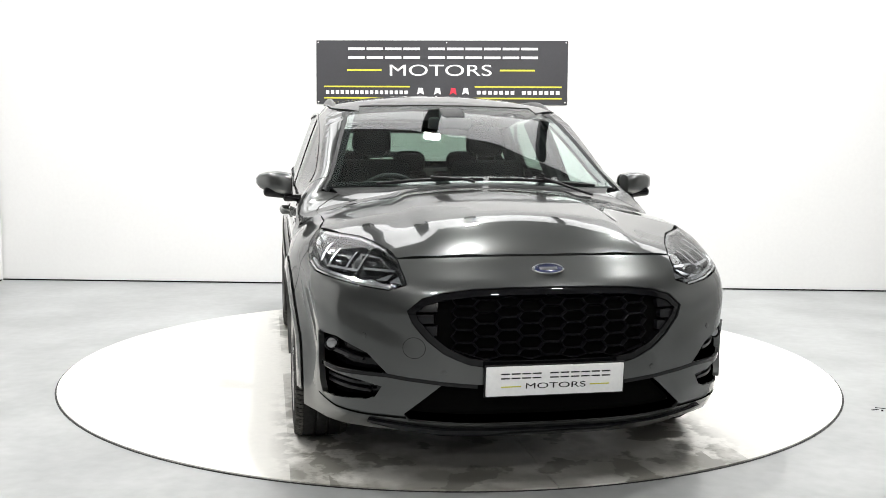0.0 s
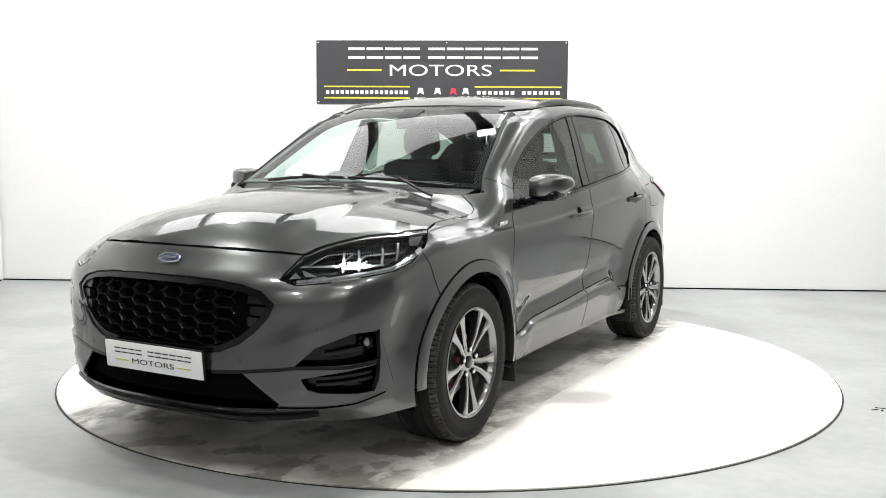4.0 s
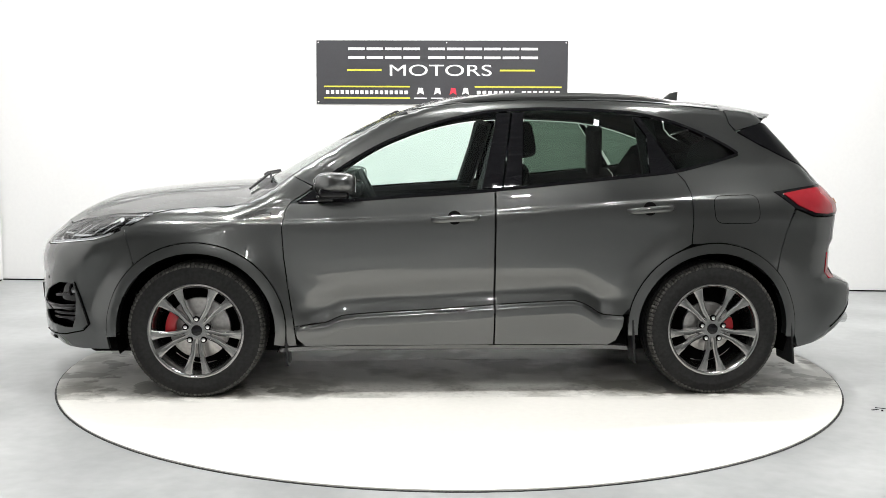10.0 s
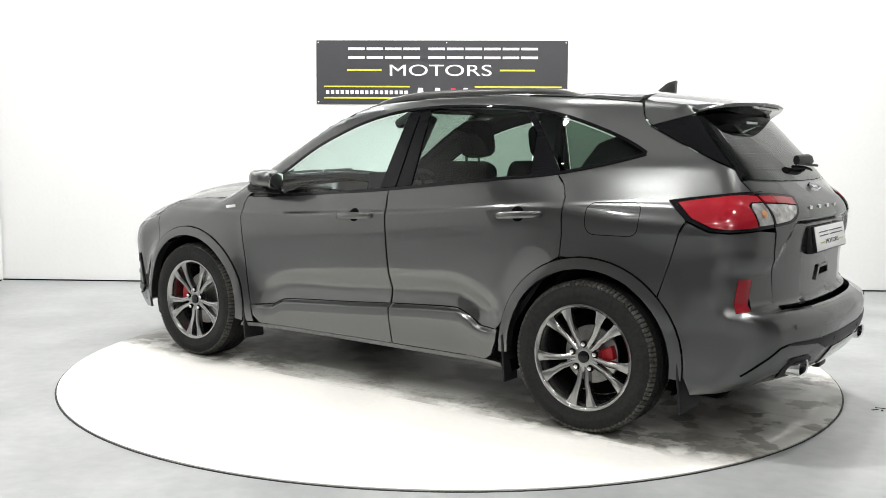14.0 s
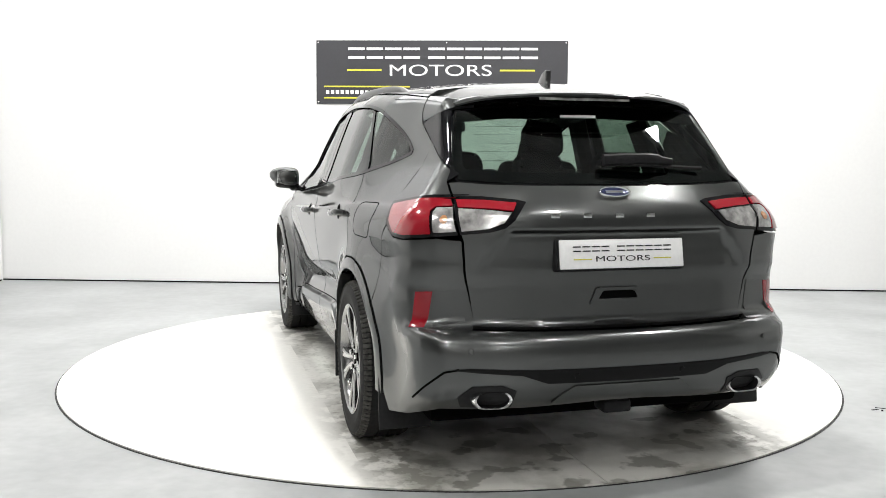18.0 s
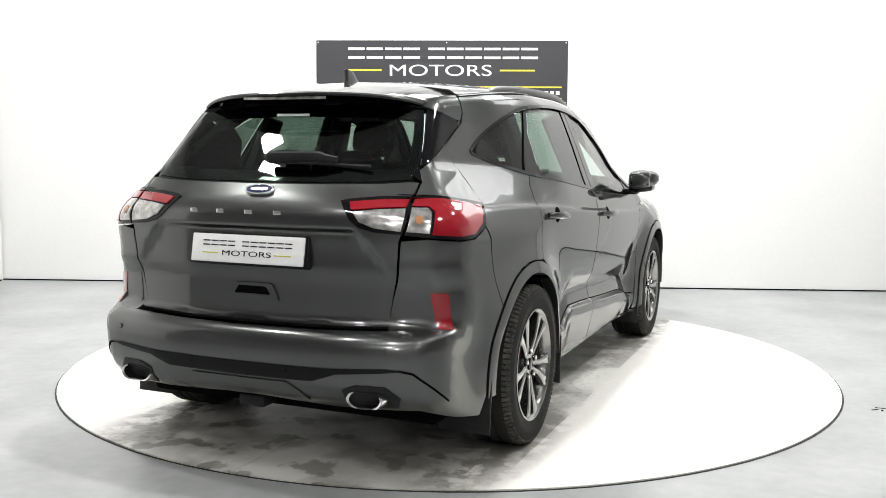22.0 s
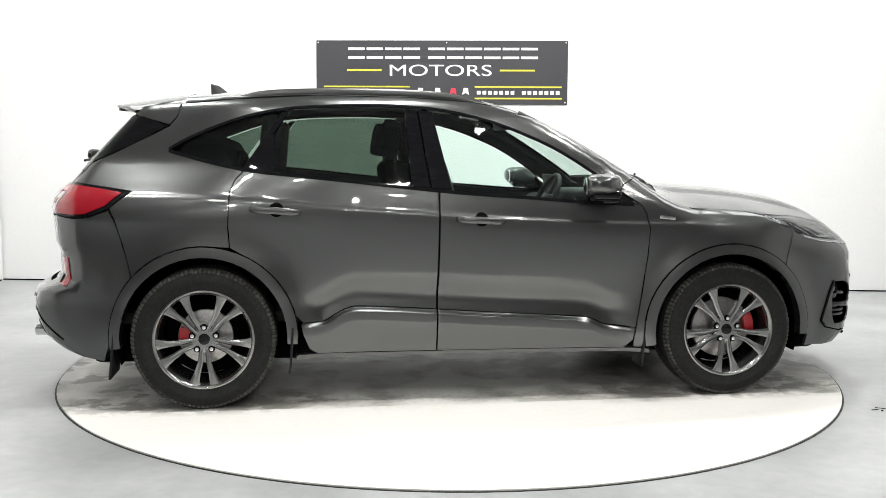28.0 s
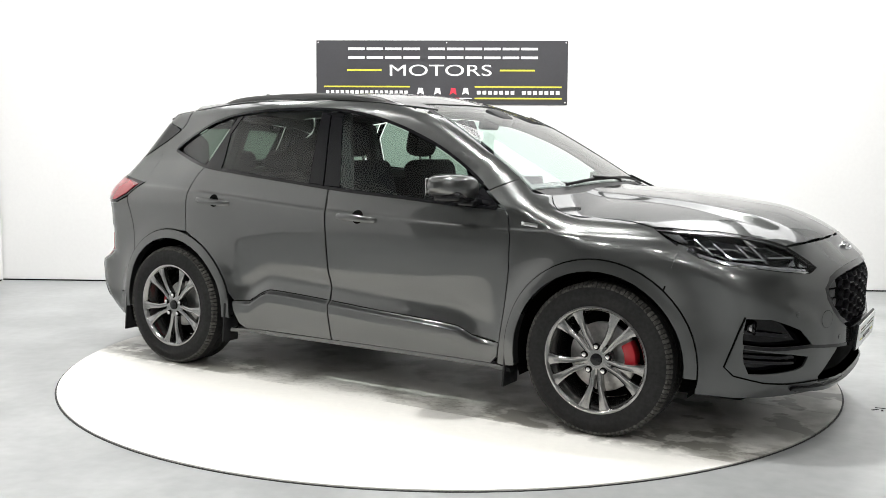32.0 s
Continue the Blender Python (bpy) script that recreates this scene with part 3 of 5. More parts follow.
def build_flanks():
    xs = np.arange(-1.95, 1.60, 0.02)
    ridge = np.concatenate([np.stack([xs, 0.918 + WAIST(xs) + d], 1) for d in (-0.022, -0.014, -0.009, -0.004, 0.001, 0.006, 0.012, 0.02)])
    top = [tuple(p) for p in spline(DLO_TOP, 3)]
    low = [tuple(p) for p in spline(DLO_LOW, 3)]
    # front wing
    wing = [(0.842, 0.262), (0.856, 0.378), (0.884, 0.558), (0.906, 0.737), (0.913, 0.885), (0.895, 0.97), (0.868, 1.012)] + [p for p in top if p[0] > 0.76 and p[1] > 1.014] + [(0.755, 1.092)] + [(pillar(z)[0], z) for z in (SEAM, 1.125, 1.10, 1.085)] + [(p[0], p[2] + 0.0022) for p in SHUT[::-1]] + [(1.575, 0.950), (1.68, 0.893), (1.715, 0.873), (1.662, 0.692)]
    wing += arc(AXLE, HUB, 0.46, 48, 186, 20)[1:] + [(0.885, 0.262)]
    pair("front_wing", wing, from_side, PAINT, car, h=0.028, extra=ridge)
    front_foot = [(x, z + 0.013) for x, z in FRONT_LINE]
    rear_foot = [(x, z + 0.013) for x, z in REAR_LINE]
    door = [(0.853, 0.365), (0.856, 0.378), (0.884, 0.558), (0.906, 0.737), (0.913, 0.885), (0.895, 0.97), (0.872, 1.008)]
    door += [p for p in low[::-1] if -0.18 < p[0] < 0.83] + [(-0.186, 1.078), (-0.187, 0.776)] + [(-0.190, front_foot[-1][1])] + front_foot[-2:0:-1]
    doors = pair("front_door", door, from_side, PAINT, car, h=0.03, extra=ridge)
    rear = [(-0.196, 0.476), (-0.191, 0.776), (-0.190, 1.079)] + [p for p in low[::-1] if -1.13 < p[0] < -0.2]
    rear += [(-1.153, 1.180), (-1.20, 1.13), (-1.224, 1.07), (-1.232, 0.902), (-1.224, 0.80)] + arc(-AXLE, HUB, 0.46, 72, 14, 12)[1:] + rear_foot[:0:-1]
    rears = pair("rear_door", rear, from_side, PAINT, car, h=0.03, extra=ridge)
    mouldings = (([(-0.190, 0.258), (-0.190, front_foot[-1][1])] + front_foot[-2:0:-1] + [(0.853, 0.365), (0.842, 0.30), (0.80, 0.258)], FRONT_LINE, doors),
                 ([(-0.80, 0.258), (-0.84, 0.285), (-0.872, 0.36), (-0.880, 0.412)] + rear_foot[:0:-1] + [(-0.196, 0.476), (-0.196, 0.258)], REAR_LINE, rears))
    for outline, line, owners in mouldings:
        xs = np.arange(min(p[0] for p in line) + 0.012, max(p[0] for p in line) - 0.012, 0.014)
        rows = np.concatenate([np.stack([xs, LEDGE(xs) + d], 1) for d in (0.009, 0.006, 0.003, 0.0, -0.003, -0.006, -0.009, -0.013, -0.02, -0.05, -0.055, -0.06)])
        for s, owner in zip((1, -1), owners):
            part("moulding_joint", skin(band(np.stack([xs, LEDGE(xs) + 0.0135], 1), 0.006), from_side, off=0.0008, gap=0, lip=0, h=0.03, mirror=s < 0), GAP, owner, "dark joint over the moulding")
            part("door_moulding", skin(outline, from_side, gap=0.0012, lip=0.02, mirror=s < 0, h=0.025, extra=rows), PAINT, owner, "raised painted door moulding")
    pair("wing_flange", band([(1.722, 0.885), (1.702, 0.825), (1.688, 0.78), (1.668, 0.71)], 0.045), from_side, PAINT, car, off=-0.005, gap=0, lip=0.0, h=0.02)
    pair("sill", [(0.93, 0.228), (0.92, 0.256), (-0.90, 0.256), (-0.91, 0.228)], from_side, PAINT, car, "painted sill strip", off=-0.006, lip=0.03)
    # body side: quarter, rear pillar, roof side and front pillar in one
    zs = np.linspace(SEAM, 1.495, 9)
    front = [(pillar(z)[0], z) for z in zs]
    side = [(-1.153, 1.180), (-1.20, 1.13), (-1.224, 1.07), (-1.232, 0.902), (-1.224, 0.80)] + arc(-AXLE, HUB, 0.46, 74, 138, 10)[1:]
    side += [(-1.735, 0.80), (-1.775, 0.94), (-1.80, 0.992), (-1.70, 1.073), (-1.70, 1.31), (-1.535, 1.398), (-1.50, 1.44), (-1.475, 1.512)]
    side += [(-1.2, 1.537), (-0.8, 1.556), (-0.35, 1.556), (0.0, 1.535), (0.12, 1.518)] + front[::-1] + [(0.755, 1.092)]
    side += [p for p in top if p[0] < 0.75] + [p for p in low if p[0] < -1.14]
    pair("body_side", side, from_side, PAINT, car, extra=ridge)
    corner = [SR(-1.70, 1.073), SR(-1.85, 1.096), SR(-1.95, 1.110), R(0.70, 1.112), R(0.641, 1.108), R(0.644, 1.160), SR(-1.95, 1.190), SR(-1.85, 1.237), SR(-1.72, 1.30), SR(-1.70, 1.31)]
    pair("rear_pillar_corner", corner, from_rear, PAINT, car, gap=0.0, lip=0.01)
    pair("spoiler_side", [(-1.478, 1.520), (-1.50, 1.44), (-1.538, 1.402), (-1.70, 1.448), (-1.735, 1.468), (-1.70, 1.495), (-1.60, 1.51)], from_side, PAINT, car, "painted side of the spoiler", h=0.025)
    # window trim lines
    pair("window_trim", band(low, 0.016), from_side, GLOSS_BLACK, car, "black window strip", h=0.03, off=0.003, gap=0, lip=0.006)
    pair("window_trim", band(top[2:], 0.014), from_side, GLOSS_BLACK, car, "black window strip", h=0.03, off=0.003, gap=0, lip=0.006)
    # glazing
    inner = [tuple(p) for p in shrink(np.array(top + low[1:-1]), 0.012)]
    up, dn = inner[:len(top)], inner[len(top):]
    pane = [(0.70, 1.030)] + [p for p in up if 0.64 > p[0] > -0.17] + [(-0.208, 1.478), (-0.118, 1.088)] + [p for p in dn if -0.10 < p[0] < 0.68]
    pane = [(0.70, 1.034), (0.70, 1.115)] + pane[1:]
    pair("front_window", pane, from_side, GLASS_CLEAR, car, "clear side glass", off=-0.008, gap=0, lip=0, h=0.06)
    pair("mirror_corner", [(0.838, 1.020), (0.70, 1.118), (0.70, 1.034)], from_side, GLOSS_BLACK, car, off=-0.006, gap=0)
    pair("door_pillar", [(-0.118, 1.086), (-0.208, 1.484), (-0.284, 1.492), (-0.226, 1.092)], from_side, GLOSS_BLACK, car, "gloss black pillar cover", off=-0.004)
    pair("door_pillar", [(-0.230, 1.092), (-0.288, 1.492), (-0.352, 1.496), (-0.330, 1.104)], from_side, GLOSS_BLACK, car, "gloss black pillar cover", off=-0.004)
    pane = [(-0.334, 1.102), (-0.354, 1.492)] + [p for p in up if -0.38 > p[0] > -0.91] + [(-0.925, 1.476), (-1.002, 1.368), (-1.008, 1.172)] + [p for p in dn if -0.99 < p[0] < -0.35]
    pair("rear_window", pane, from_side, GLASS_DARK, car, "dark tinted side glass", off=-0.008, gap=0, lip=0, h=0.06)
    pair("window_divider", [(-0.928, 1.478), (-0.975, 1.470), (-1.172, 1.182), (-1.012, 1.164), (-1.006, 1.368)], from_side, GLOSS_BLACK, car, off=-0.006)
    pane = [(-0.985, 1.468)] + [p for p in up if -1.0 > p[0] > -1.45] + [(-1.462, 1.306), (-1.478, 1.282), (-1.462, 1.264)] + [p for p in dn if -1.45 < p[0] < -1.2] + [(-1.182, 1.196)]
    pair("quarter_window", pane, from_side, GLASS_DARK, car, "dark tinted quarter glass", off=-0.008, gap=0, lip=0, h=0.06)
    # wheel arch lips
    for a, s0, s1 in ((AXLE, -4, 190), (-AXLE, -4, 186)):
        pair("wheel_arch_trim", arc(a, HUB, 0.4555, s0, s1, 26) + arc(a, HUB, 0.406, s1, s0, 26), from_side, PAINT, car, "painted wheel arch lip", h=0.03, off=0.006, gap=0, lip=0.05)
    for a, s0, s1 in ((AXLE, 0, 186), (-AXLE, 0, 180)):
        pair("arch_line", band(arc(a, HUB, 0.4575, s0, s1, 40), 0.0035), from_side, GAP, car, "dark joint over the arch lip", h=0.03, off=0.0045, gap=0, lip=0.0)
    return doors, rears


front_doors, rear_doors = build_flanks()


def both_ends(half):
    """A whole outline from the half at y > 0, which starts and ends on the middle line."""
    return half + [(-u, v) for u, v in half[::-1] if abs(u) > 1e-6]


LAMP = [U(2.215, 0.53, 0.79), U(2.19, 0.535, 0.812), U(2.095, 0.552, 0.874), U(2.0, 0.59, 0.905), U(1.90, 0.63, 0.923), U(1.815, 0.668, 0.935), U(1.72, 0.745, 0.941), SF(1.575, 0.950),
        SF(1.68, 0.893), SF(1.735, 0.865), U(1.80, 0.868, 0.836), U(1.90, 0.845, 0.810), U(2.03, 0.765, 0.794), U(2.12, 0.69, 0.780), U(2.195, 0.59, 0.770)]


def build_front():
    grille = [F(0, 0.786), F(0.15, 0.785), F(0.29, 0.780), F(0.40, 0.766), F(0.475, 0.745), F(0.528, 0.70), F(0.512, 0.655), F(0.46, 0.595), F(0.40, 0.547), F(0.32, 0.511), F(0.25, 0.500), F(0, 0.498)]
    fog = [U(2.205, 0.597, 0.466), U(2.168, 0.662, 0.532), U(2.128, 0.719, 0.558), U(2.078, 0.771, 0.582), U(1.985, 0.820, 0.584), U(1.975, 0.817, 0.52), U(1.975, 0.816, 0.476), U(2.065, 0.772, 0.468)]
    low = [U(2.196, 0.617, 0.412), U(2.182, 0.637, 0.375), U(2.160, 0.668, 0.362), U(2.05, 0.775, 0.350), U(1.985, 0.812, 0.352), U(1.975, 0.815, 0.37), U(1.975, 0.815, 0.452), U(2.07, 0.768, 0.440), U(2.14, 0.69, 0.428)]
    intake = [F(0, 0.434), F(0.30, 0.432), F(0.405, 0.429), F(0.47, 0.372), F(0.535, 0.314), F(0.52, 0.290), F(0.36, 0.282), F(0, 0.280)]
    half = [F(0, 0.891), F(0.20, 0.890), F(0.40, 0.884), LAMP[2], LAMP[1], LAMP[0]] + LAMP[:8:-1] + [SF(x, z) for x, z in ((1.715, 0.869), (1.702, 0.825), (1.688, 0.78), (1.675, 0.735))]
    half += [SF(*p) for p in arc(AXLE, HUB, 0.46, 48, -4, 9)] + [SF(1.80, 0.25), SF(1.95, 0.235), F(0.70, 0.235), F(0.4, 0.232), F(0, 0.232)]
    others = [[(-u, v) for u, v in q][::-1] for q in (fog, low)]
    part("front_bumper", skin(both_ends(half), from_front, holes=[both_ends(grille), fog, low, *others, both_ends(intake)], hole_lip=0.010, h=0.022), PAINT, car)
    # grille
    part("grille_backing", skin(both_ends(grille), from_front, off=-0.042, gap=-0.003, lip=-0.036), GAP, car)
    part("grille_frame", skin(shrink(both_ends(grille), -0.004), from_front, off=-0.006, gap=0, lip=0.03, holes=[shrink(np.array(both_ends(grille)), 0.022)]), GLOSS_BLACK, car, h_label)
    build_grille(np.array(both_ends(grille)))
    part("intake_backing", skin(both_ends(intake), from_front, off=-0.05, gap=-0.003, lip=-0.044), GAP, car)
    part("front_lip", skin(both_ends([F(0, 0.262), F(0.4, 0.262), F(0.58, 0.276), F(0.66, 0.284), F(0.66, 0.272), F(0.58, 0.258), F(0.4, 0.236), F(0, 0.236)]), from_front, off=0.012, gap=0, lip=0.03), GLOSS_BLACK, car, "gloss black splitter")
    pair("fog_surround", fog, from_front, GLOSS_BLACK, car, "gloss black lamp pocket", off=-0.055, gap=-0.003, lip=-0.049)
    pair("air_pocket", low, from_front, GLOSS_BLACK, car, "gloss black air pocket", off=-0.050, gap=-0.003, lip=-0.044)
    pair("bumper_line", band([F(0.28, 0.428), F(0.40, 0.436), F(0.52, 0.447), U(2.205, 0.597, 0.458), U(2.08, 0.755, 0.456), U(1.978, 0.815, 0.464)], 0.014), from_front, GLOSS_BLACK, car, off=0.002, gap=0, lip=0.004, h=0.02)
    for z in (0.392, 0.416):
        pair("pocket_louvre", [U(2.165, 0.66, z), U(2.10, 0.735, z + 0.004), U(1.98, 0.812, z + 0.012), U(1.98, 0.812, z), U(2.10, 0.735, z - 0.008), U(2.165, 0.66, z - 0.010)], from_front, GRILLE, car, off=-0.024, gap=0, h=0.02)
    pair("pocket_louvre", [U(2.15, 0.69, 0.510), U(2.07, 0.772, 0.522), U(1.98, 0.817, 0.528), U(1.98, 0.817, 0.516), U(2.07, 0.772, 0.508), U(2.15, 0.69, 0.498)], from_front, GRILLE, car, off=-0.026, gap=0, h=0.02)
    pair("corner_blade", [U(1.983, 0.820, 0.590), U(1.945, 0.829, 0.469), U(1.909, 0.835, 0.375), U(1.946, 0.827, 0.345), U(2.0, 0.808, 0.352), U(1.978, 0.815, 0.40), U(1.972, 0.818, 0.50)], from_front, PAINT, car, "painted corner blade", off=0.012, gap=0, lip=0.025, h=0.025)
    pair("blade_line", band([U(1.983, 0.822, 0.594), U(1.940, 0.831, 0.469), U(1.903, 0.837, 0.375), U(1.944, 0.827, 0.338), U(2.059, 0.774, 0.310), U(2.15, 0.68, 0.300), U(2.235, 0.53, 0.300)], 0.007), from_front, GAP, car, "dark joint round the corner blade", off=0.002, gap=0, lip=0, h=0.02)
    for s in (1, -1):
        p = from_front(np.array([U(2.03, 0.79, 0.545)]))[0]
        lamp = part("fog_lamp", cylinder(0.022, 0.03, (p[0] - 0.035, s * (p[1] - 0.012), p[2]), "x", 20, bevel=0.004), SMOKED, car, "round clear fog lamp")
        part("fog_bezel", tube([(p[0] - 0.022, s * (p[1] - 0.012) + 0.026 * math.cos(a), p[2] + 0.026 * math.sin(a)) for a in np.linspace(0, 2 * math.pi, 20, endpoint=False)], 0.005, 6, closed=True), GLOSS_BLACK, lamp)
    part("tow_cover", skin(arc(*F(-0.505, 0.565), 0.038, 0, 350, 20), from_front, off=0.0015, gap=0, lip=0.003, h=0.02), PAINT, car)
    ring = arc(*F(-0.505, 0.565), 0.0395, 0, 350, 24)
    part("tow_cover_line", skin(ring, from_front, off=0.0010, gap=0, lip=0.0, h=0.02, holes=[arc(*F(-0.505, 0.565), 0.037, 0, 350, 24)]), GAP, car)
    # bonnet
    edge = [from_front(np.array([F(y, z)]))[0] for y, z in ((0, 0.892), (0.2, 0.891), (0.4, 0.885))]
    flank = list(from_front(np.array(LAMP[2:8]))) + list(SHUT)
    half = [(p[0], p[1]) for p in edge] + [(p[0], p[1]) for p in flank] + [(1.06, 0.56), (1.10, 0.42), (1.13, 0.2), (1.14, 0)]
    outline = half + [(x, -y) for x, y in half[::-1] if y > 1e-6]
    part("bonnet", skin(outline, from_top), PAINT, car)
    half = [(1.17, 0), (1.15, 0.3), (1.09, 0.52), (1.03, 0.67), (0.94, 0.72), (0.93, 0.68), (0.96, 0.5), (1.01, 0.3), (1.03, 0)]
    part("cowl", skin(half + [(x, -y) for x, y in half[::-1] if y > 1e-6], from_top, off=-0.012, gap=0), PLASTIC, car, "black plastic scuttle below the windscreen")
    # badge
    p = meet((3, 0, 0.841), (1.4, 0, 0.841))[0]
    n = normal_at(np.array([p]))[0]
    oval(Vector(p) + Vector(n) * 0.004, n, 0.062, 0.026)


def oval(at, n, a, b):
    turn = Vector(n).to_track_quat("Z", "Y").to_matrix().to_4x4()
    m = Matrix.Translation(at) @ turn
    verts, faces = lathe([(0.0, 0.006), (0.80, 0.005), (0.86, 0.004)], 40, "z")
    badge = part("badge", ([(x * a, y * b, z) for x, y, z in verts], faces), BLUE, car, "blue oval badge with bright rim", m)
    verts, faces = lathe([(0.84, 0.0), (0.86, 0.006), (0.93, 0.009), (1.0, 0.005), (1.0, -0.006)], 40, "z")
    part("badge_rim", ([(x * a, y * b, z) for x, y, z in verts], faces), CHROME, badge, "bright rim")
    part("badge_stripe", ([(x * a, y * b, 0.0068) for x, y in ((-0.55, -0.25), (0.55, -0.25), (0.55, 0.28), (-0.55, 0.28))], [(0, 1, 2, 3)]), CHROME, badge)


h_label = "gloss black grille surround"


def build_grille(outline):
    """Rows of black hexagon frames, each its own piece, with slats at the two ends."""
    inner = shrink(outline, 0.014)
    w, h, a, b, wide = 0.0765, 0.0478, 0.0475, 0.0290, 0.375
    hexa = np.array([(-a, 0), (-b, h / 2), (b, h / 2), (a, 0), (b, -h / 2), (-b, -h / 2)])
    for col in range(-5, 6):
        for row in range(-1, 8):
            c = np.array((col * w, 0.512 + row * h + (h / 2 if col % 2 else 0)))
            if not inside(inner, c[None])[0] or abs(c[0]) > wide:
                continue
            ring = c + hexa
            out = ~inside(inner, ring)
            ring[out] = c + (ring[out] - c) * 0.45
            verts, faces, k = [], [], 6
            for scale, depth in ((1.0, -0.026), (1.0, -0.014), (0.965, -0.012), (0.925, -0.015), (0.89, -0.034)):
                p = from_front(c + (ring - c) * scale)
                verts += list(p + normal_at(p) * depth)
            for q in range(4):
                faces += [(q * k + i, q * k + (i + 1) % k, (q + 1) * k + (i + 1) % k, (q + 1) * k + i) for i in range(k)]
            bm = bmesh.new()
            vs = [bm.verts.new(v) for v in verts]
            for f in faces:
                bm.faces.new([vs[i] for i in f])
            bmesh.ops.recalc_face_normals(bm, faces=bm.faces)
            part("grille_cell", bm, GRILLE, car, smooth=False)
    for row in range(6):
        z = 0.518 + row * 0.0445
        ends = []
        for zz in (z, z + 0.036):
            us = np.linspace(0.36, 0.70, 120)
            hit = inside(inner, np.stack([us, 0 * us + zz], 1))
            ends.append(float(us[hit].max()) if hit.any() else 0.0)
        if min(ends) < 0.40:
            continue
        start = 0.398 + 0.012 * (row % 2)
        pair("grille_slat", [(start, z + 0.004), (ends[0] - 0.004, z), (ends[1] - 0.004, z + 0.036), (start, z + 0.040)], from_front, GRILLE, car, "black end slat of the grille", off=-0.014, gap=0.001, lip=0.02, h=0.04)


build_front()


def build_headlamps():
    modules = ([U(2.127, 0.562, 0.836), U(2.003, 0.598, 0.888), U(1.916, 0.676, 0.894), U(2.045, 0.672, 0.838)],
               [U(2.035, 0.693, 0.830), U(1.909, 0.716, 0.884), U(1.765, 0.822, 0.892), U(1.909, 0.806, 0.838)])
    fins = (((2.042, 0.702, 0.824), (1.947, 0.642, 0.890)), ((1.996, 0.743, 0.829), (1.898, 0.679, 0.896)),
            ((1.918, 0.799, 0.839), (1.818, 0.739, 0.902)), ((1.845, 0.825, 0.854), (1.745, 0.765, 0.918)))
    for s in (1, -1):
        lamp = part("headlamp", skin(LAMP, from_front, off=-0.050, gap=0, lip=0, mirror=s < 0), HOUSING, car, "clear headlamp with dark housing and bright fins")
        part("lens", skin(LAMP, from_front, off=0.001, gap=0.002, lip=0.0, mirror=s < 0), LENS, lamp, "clear cover")
        guide = [LAMP[14], LAMP[13], LAMP[12], LAMP[11], LAMP[10]]
        for name, lo, hi, off, mat, label in (("light_guide", 0.013, 0.022, -0.010, WHITE_LENS, "white daytime light strip"), ("lamp_chrome", 0.003, 0.008, -0.004, CHROME, "bright lower edge")):
            strip = [(u, v + lo) for u, v in guide] + [(u, v + hi) for u, v in guide[::-1]]
            part(name, skin(strip, from_front, off=off, gap=0, lip=0.01, h=0.02, mirror=s < 0), mat, lamp, label)
        for q in modules:
            c = np.mean(q, 0)
            frame_out = rounded(q, 0.012, 3)
            inner = [tuple(c + (w - c) * 0.84) for w in frame_out]
            part("lamp_bezel", skin(frame_out, from_front, off=-0.022, gap=0, lip=0.022, h=0.02, holes=[inner], mirror=s < 0), DARK_CHROME, lamp, "dark chrome lamp bezel")
            foot = [q[0], q[3], (q[3][0], q[3][1] + 0.007), (q[0][0], q[0][1] + 0.007)]
            part("lamp_step", skin(foot, from_front, off=-0.012, gap=0, lip=0.012, h=0.02, mirror=s < 0), REFLECTOR, lamp, "bright bezel foot")
            p = from_front(np.array([c]))[0]
            n = normal_at(np.array([p]))[0]
            at = Matrix.Translation(Vector(p - n * 0.042) * Vector((1, s, 1))) @ Vector((n[0], s * n[1], n[2])).to_track_quat("Z", "Y").to_matrix().to_4x4()
            eye = part("projector", lathe([(0.024, -0.010), (0.023, 0.0), (0.018, 0.007), (0.010, 0.011), (0.0, 0.012)], 20, "z"), GLOSS_BLACK, lamp, "dark projector lens", at)
            part("projector_rim", lathe([(0.024, -0.004), (0.0265, 0.002), (0.029, -0.004)], 20, "z"), SMOKED, eye)
        for a, b in fins:
            strip = band([U(*a), tuple((np.array(U(*a)) + np.array(U(*b))) / 2), U(*b)], 0.010)
            part("reflector_fin", skin(strip, from_front, off=-0.016, gap=0, lip=0.018, h=0.02, mirror=s < 0), REFLECTOR, lamp, "bright reflector fin")
        for q in ([U(2.189, 0.545, 0.800), U(2.150, 0.552, 0.828), U(2.160, 0.590, 0.806)], [U(2.125, 0.562, 0.838), U(2.150, 0.60, 0.810), U(2.105, 0.63, 0.812)], [U(2.150, 0.610, 0.800), U(2.10, 0.65, 0.815), U(2.09, 0.68, 0.806)]):
            part("turn_lamp", skin(q, from_front, off=-0.020, gap=0.001, lip=0.02, h=0.02, mirror=s < 0), REFLECTOR, lamp, "faceted clear turn lamp")
        q = [SF(1.60, 0.944), SF(1.68, 0.936), SF(1.74, 0.900), SF(1.70, 0.900)]
        part("side_marker", skin(q, from_front, off=-0.012, gap=0.003, lip=0.01, h=0.02, mirror=s < 0), DARK_CHROME, lamp, "smoked side lens")
        rim = [LAMP[i] for i in (1, 2, 3, 4, 5, 6, 7)]
        strip = [(u, v - 0.002) for u, v in rim] + [(u, v - 0.007) for u, v in rim[::-1]]
        part("lamp_rim", skin(strip, from_front, off=-0.006, gap=0, lip=0.008, h=0.02, mirror=s < 0), DARK_CHROME, lamp)


build_headlamps()


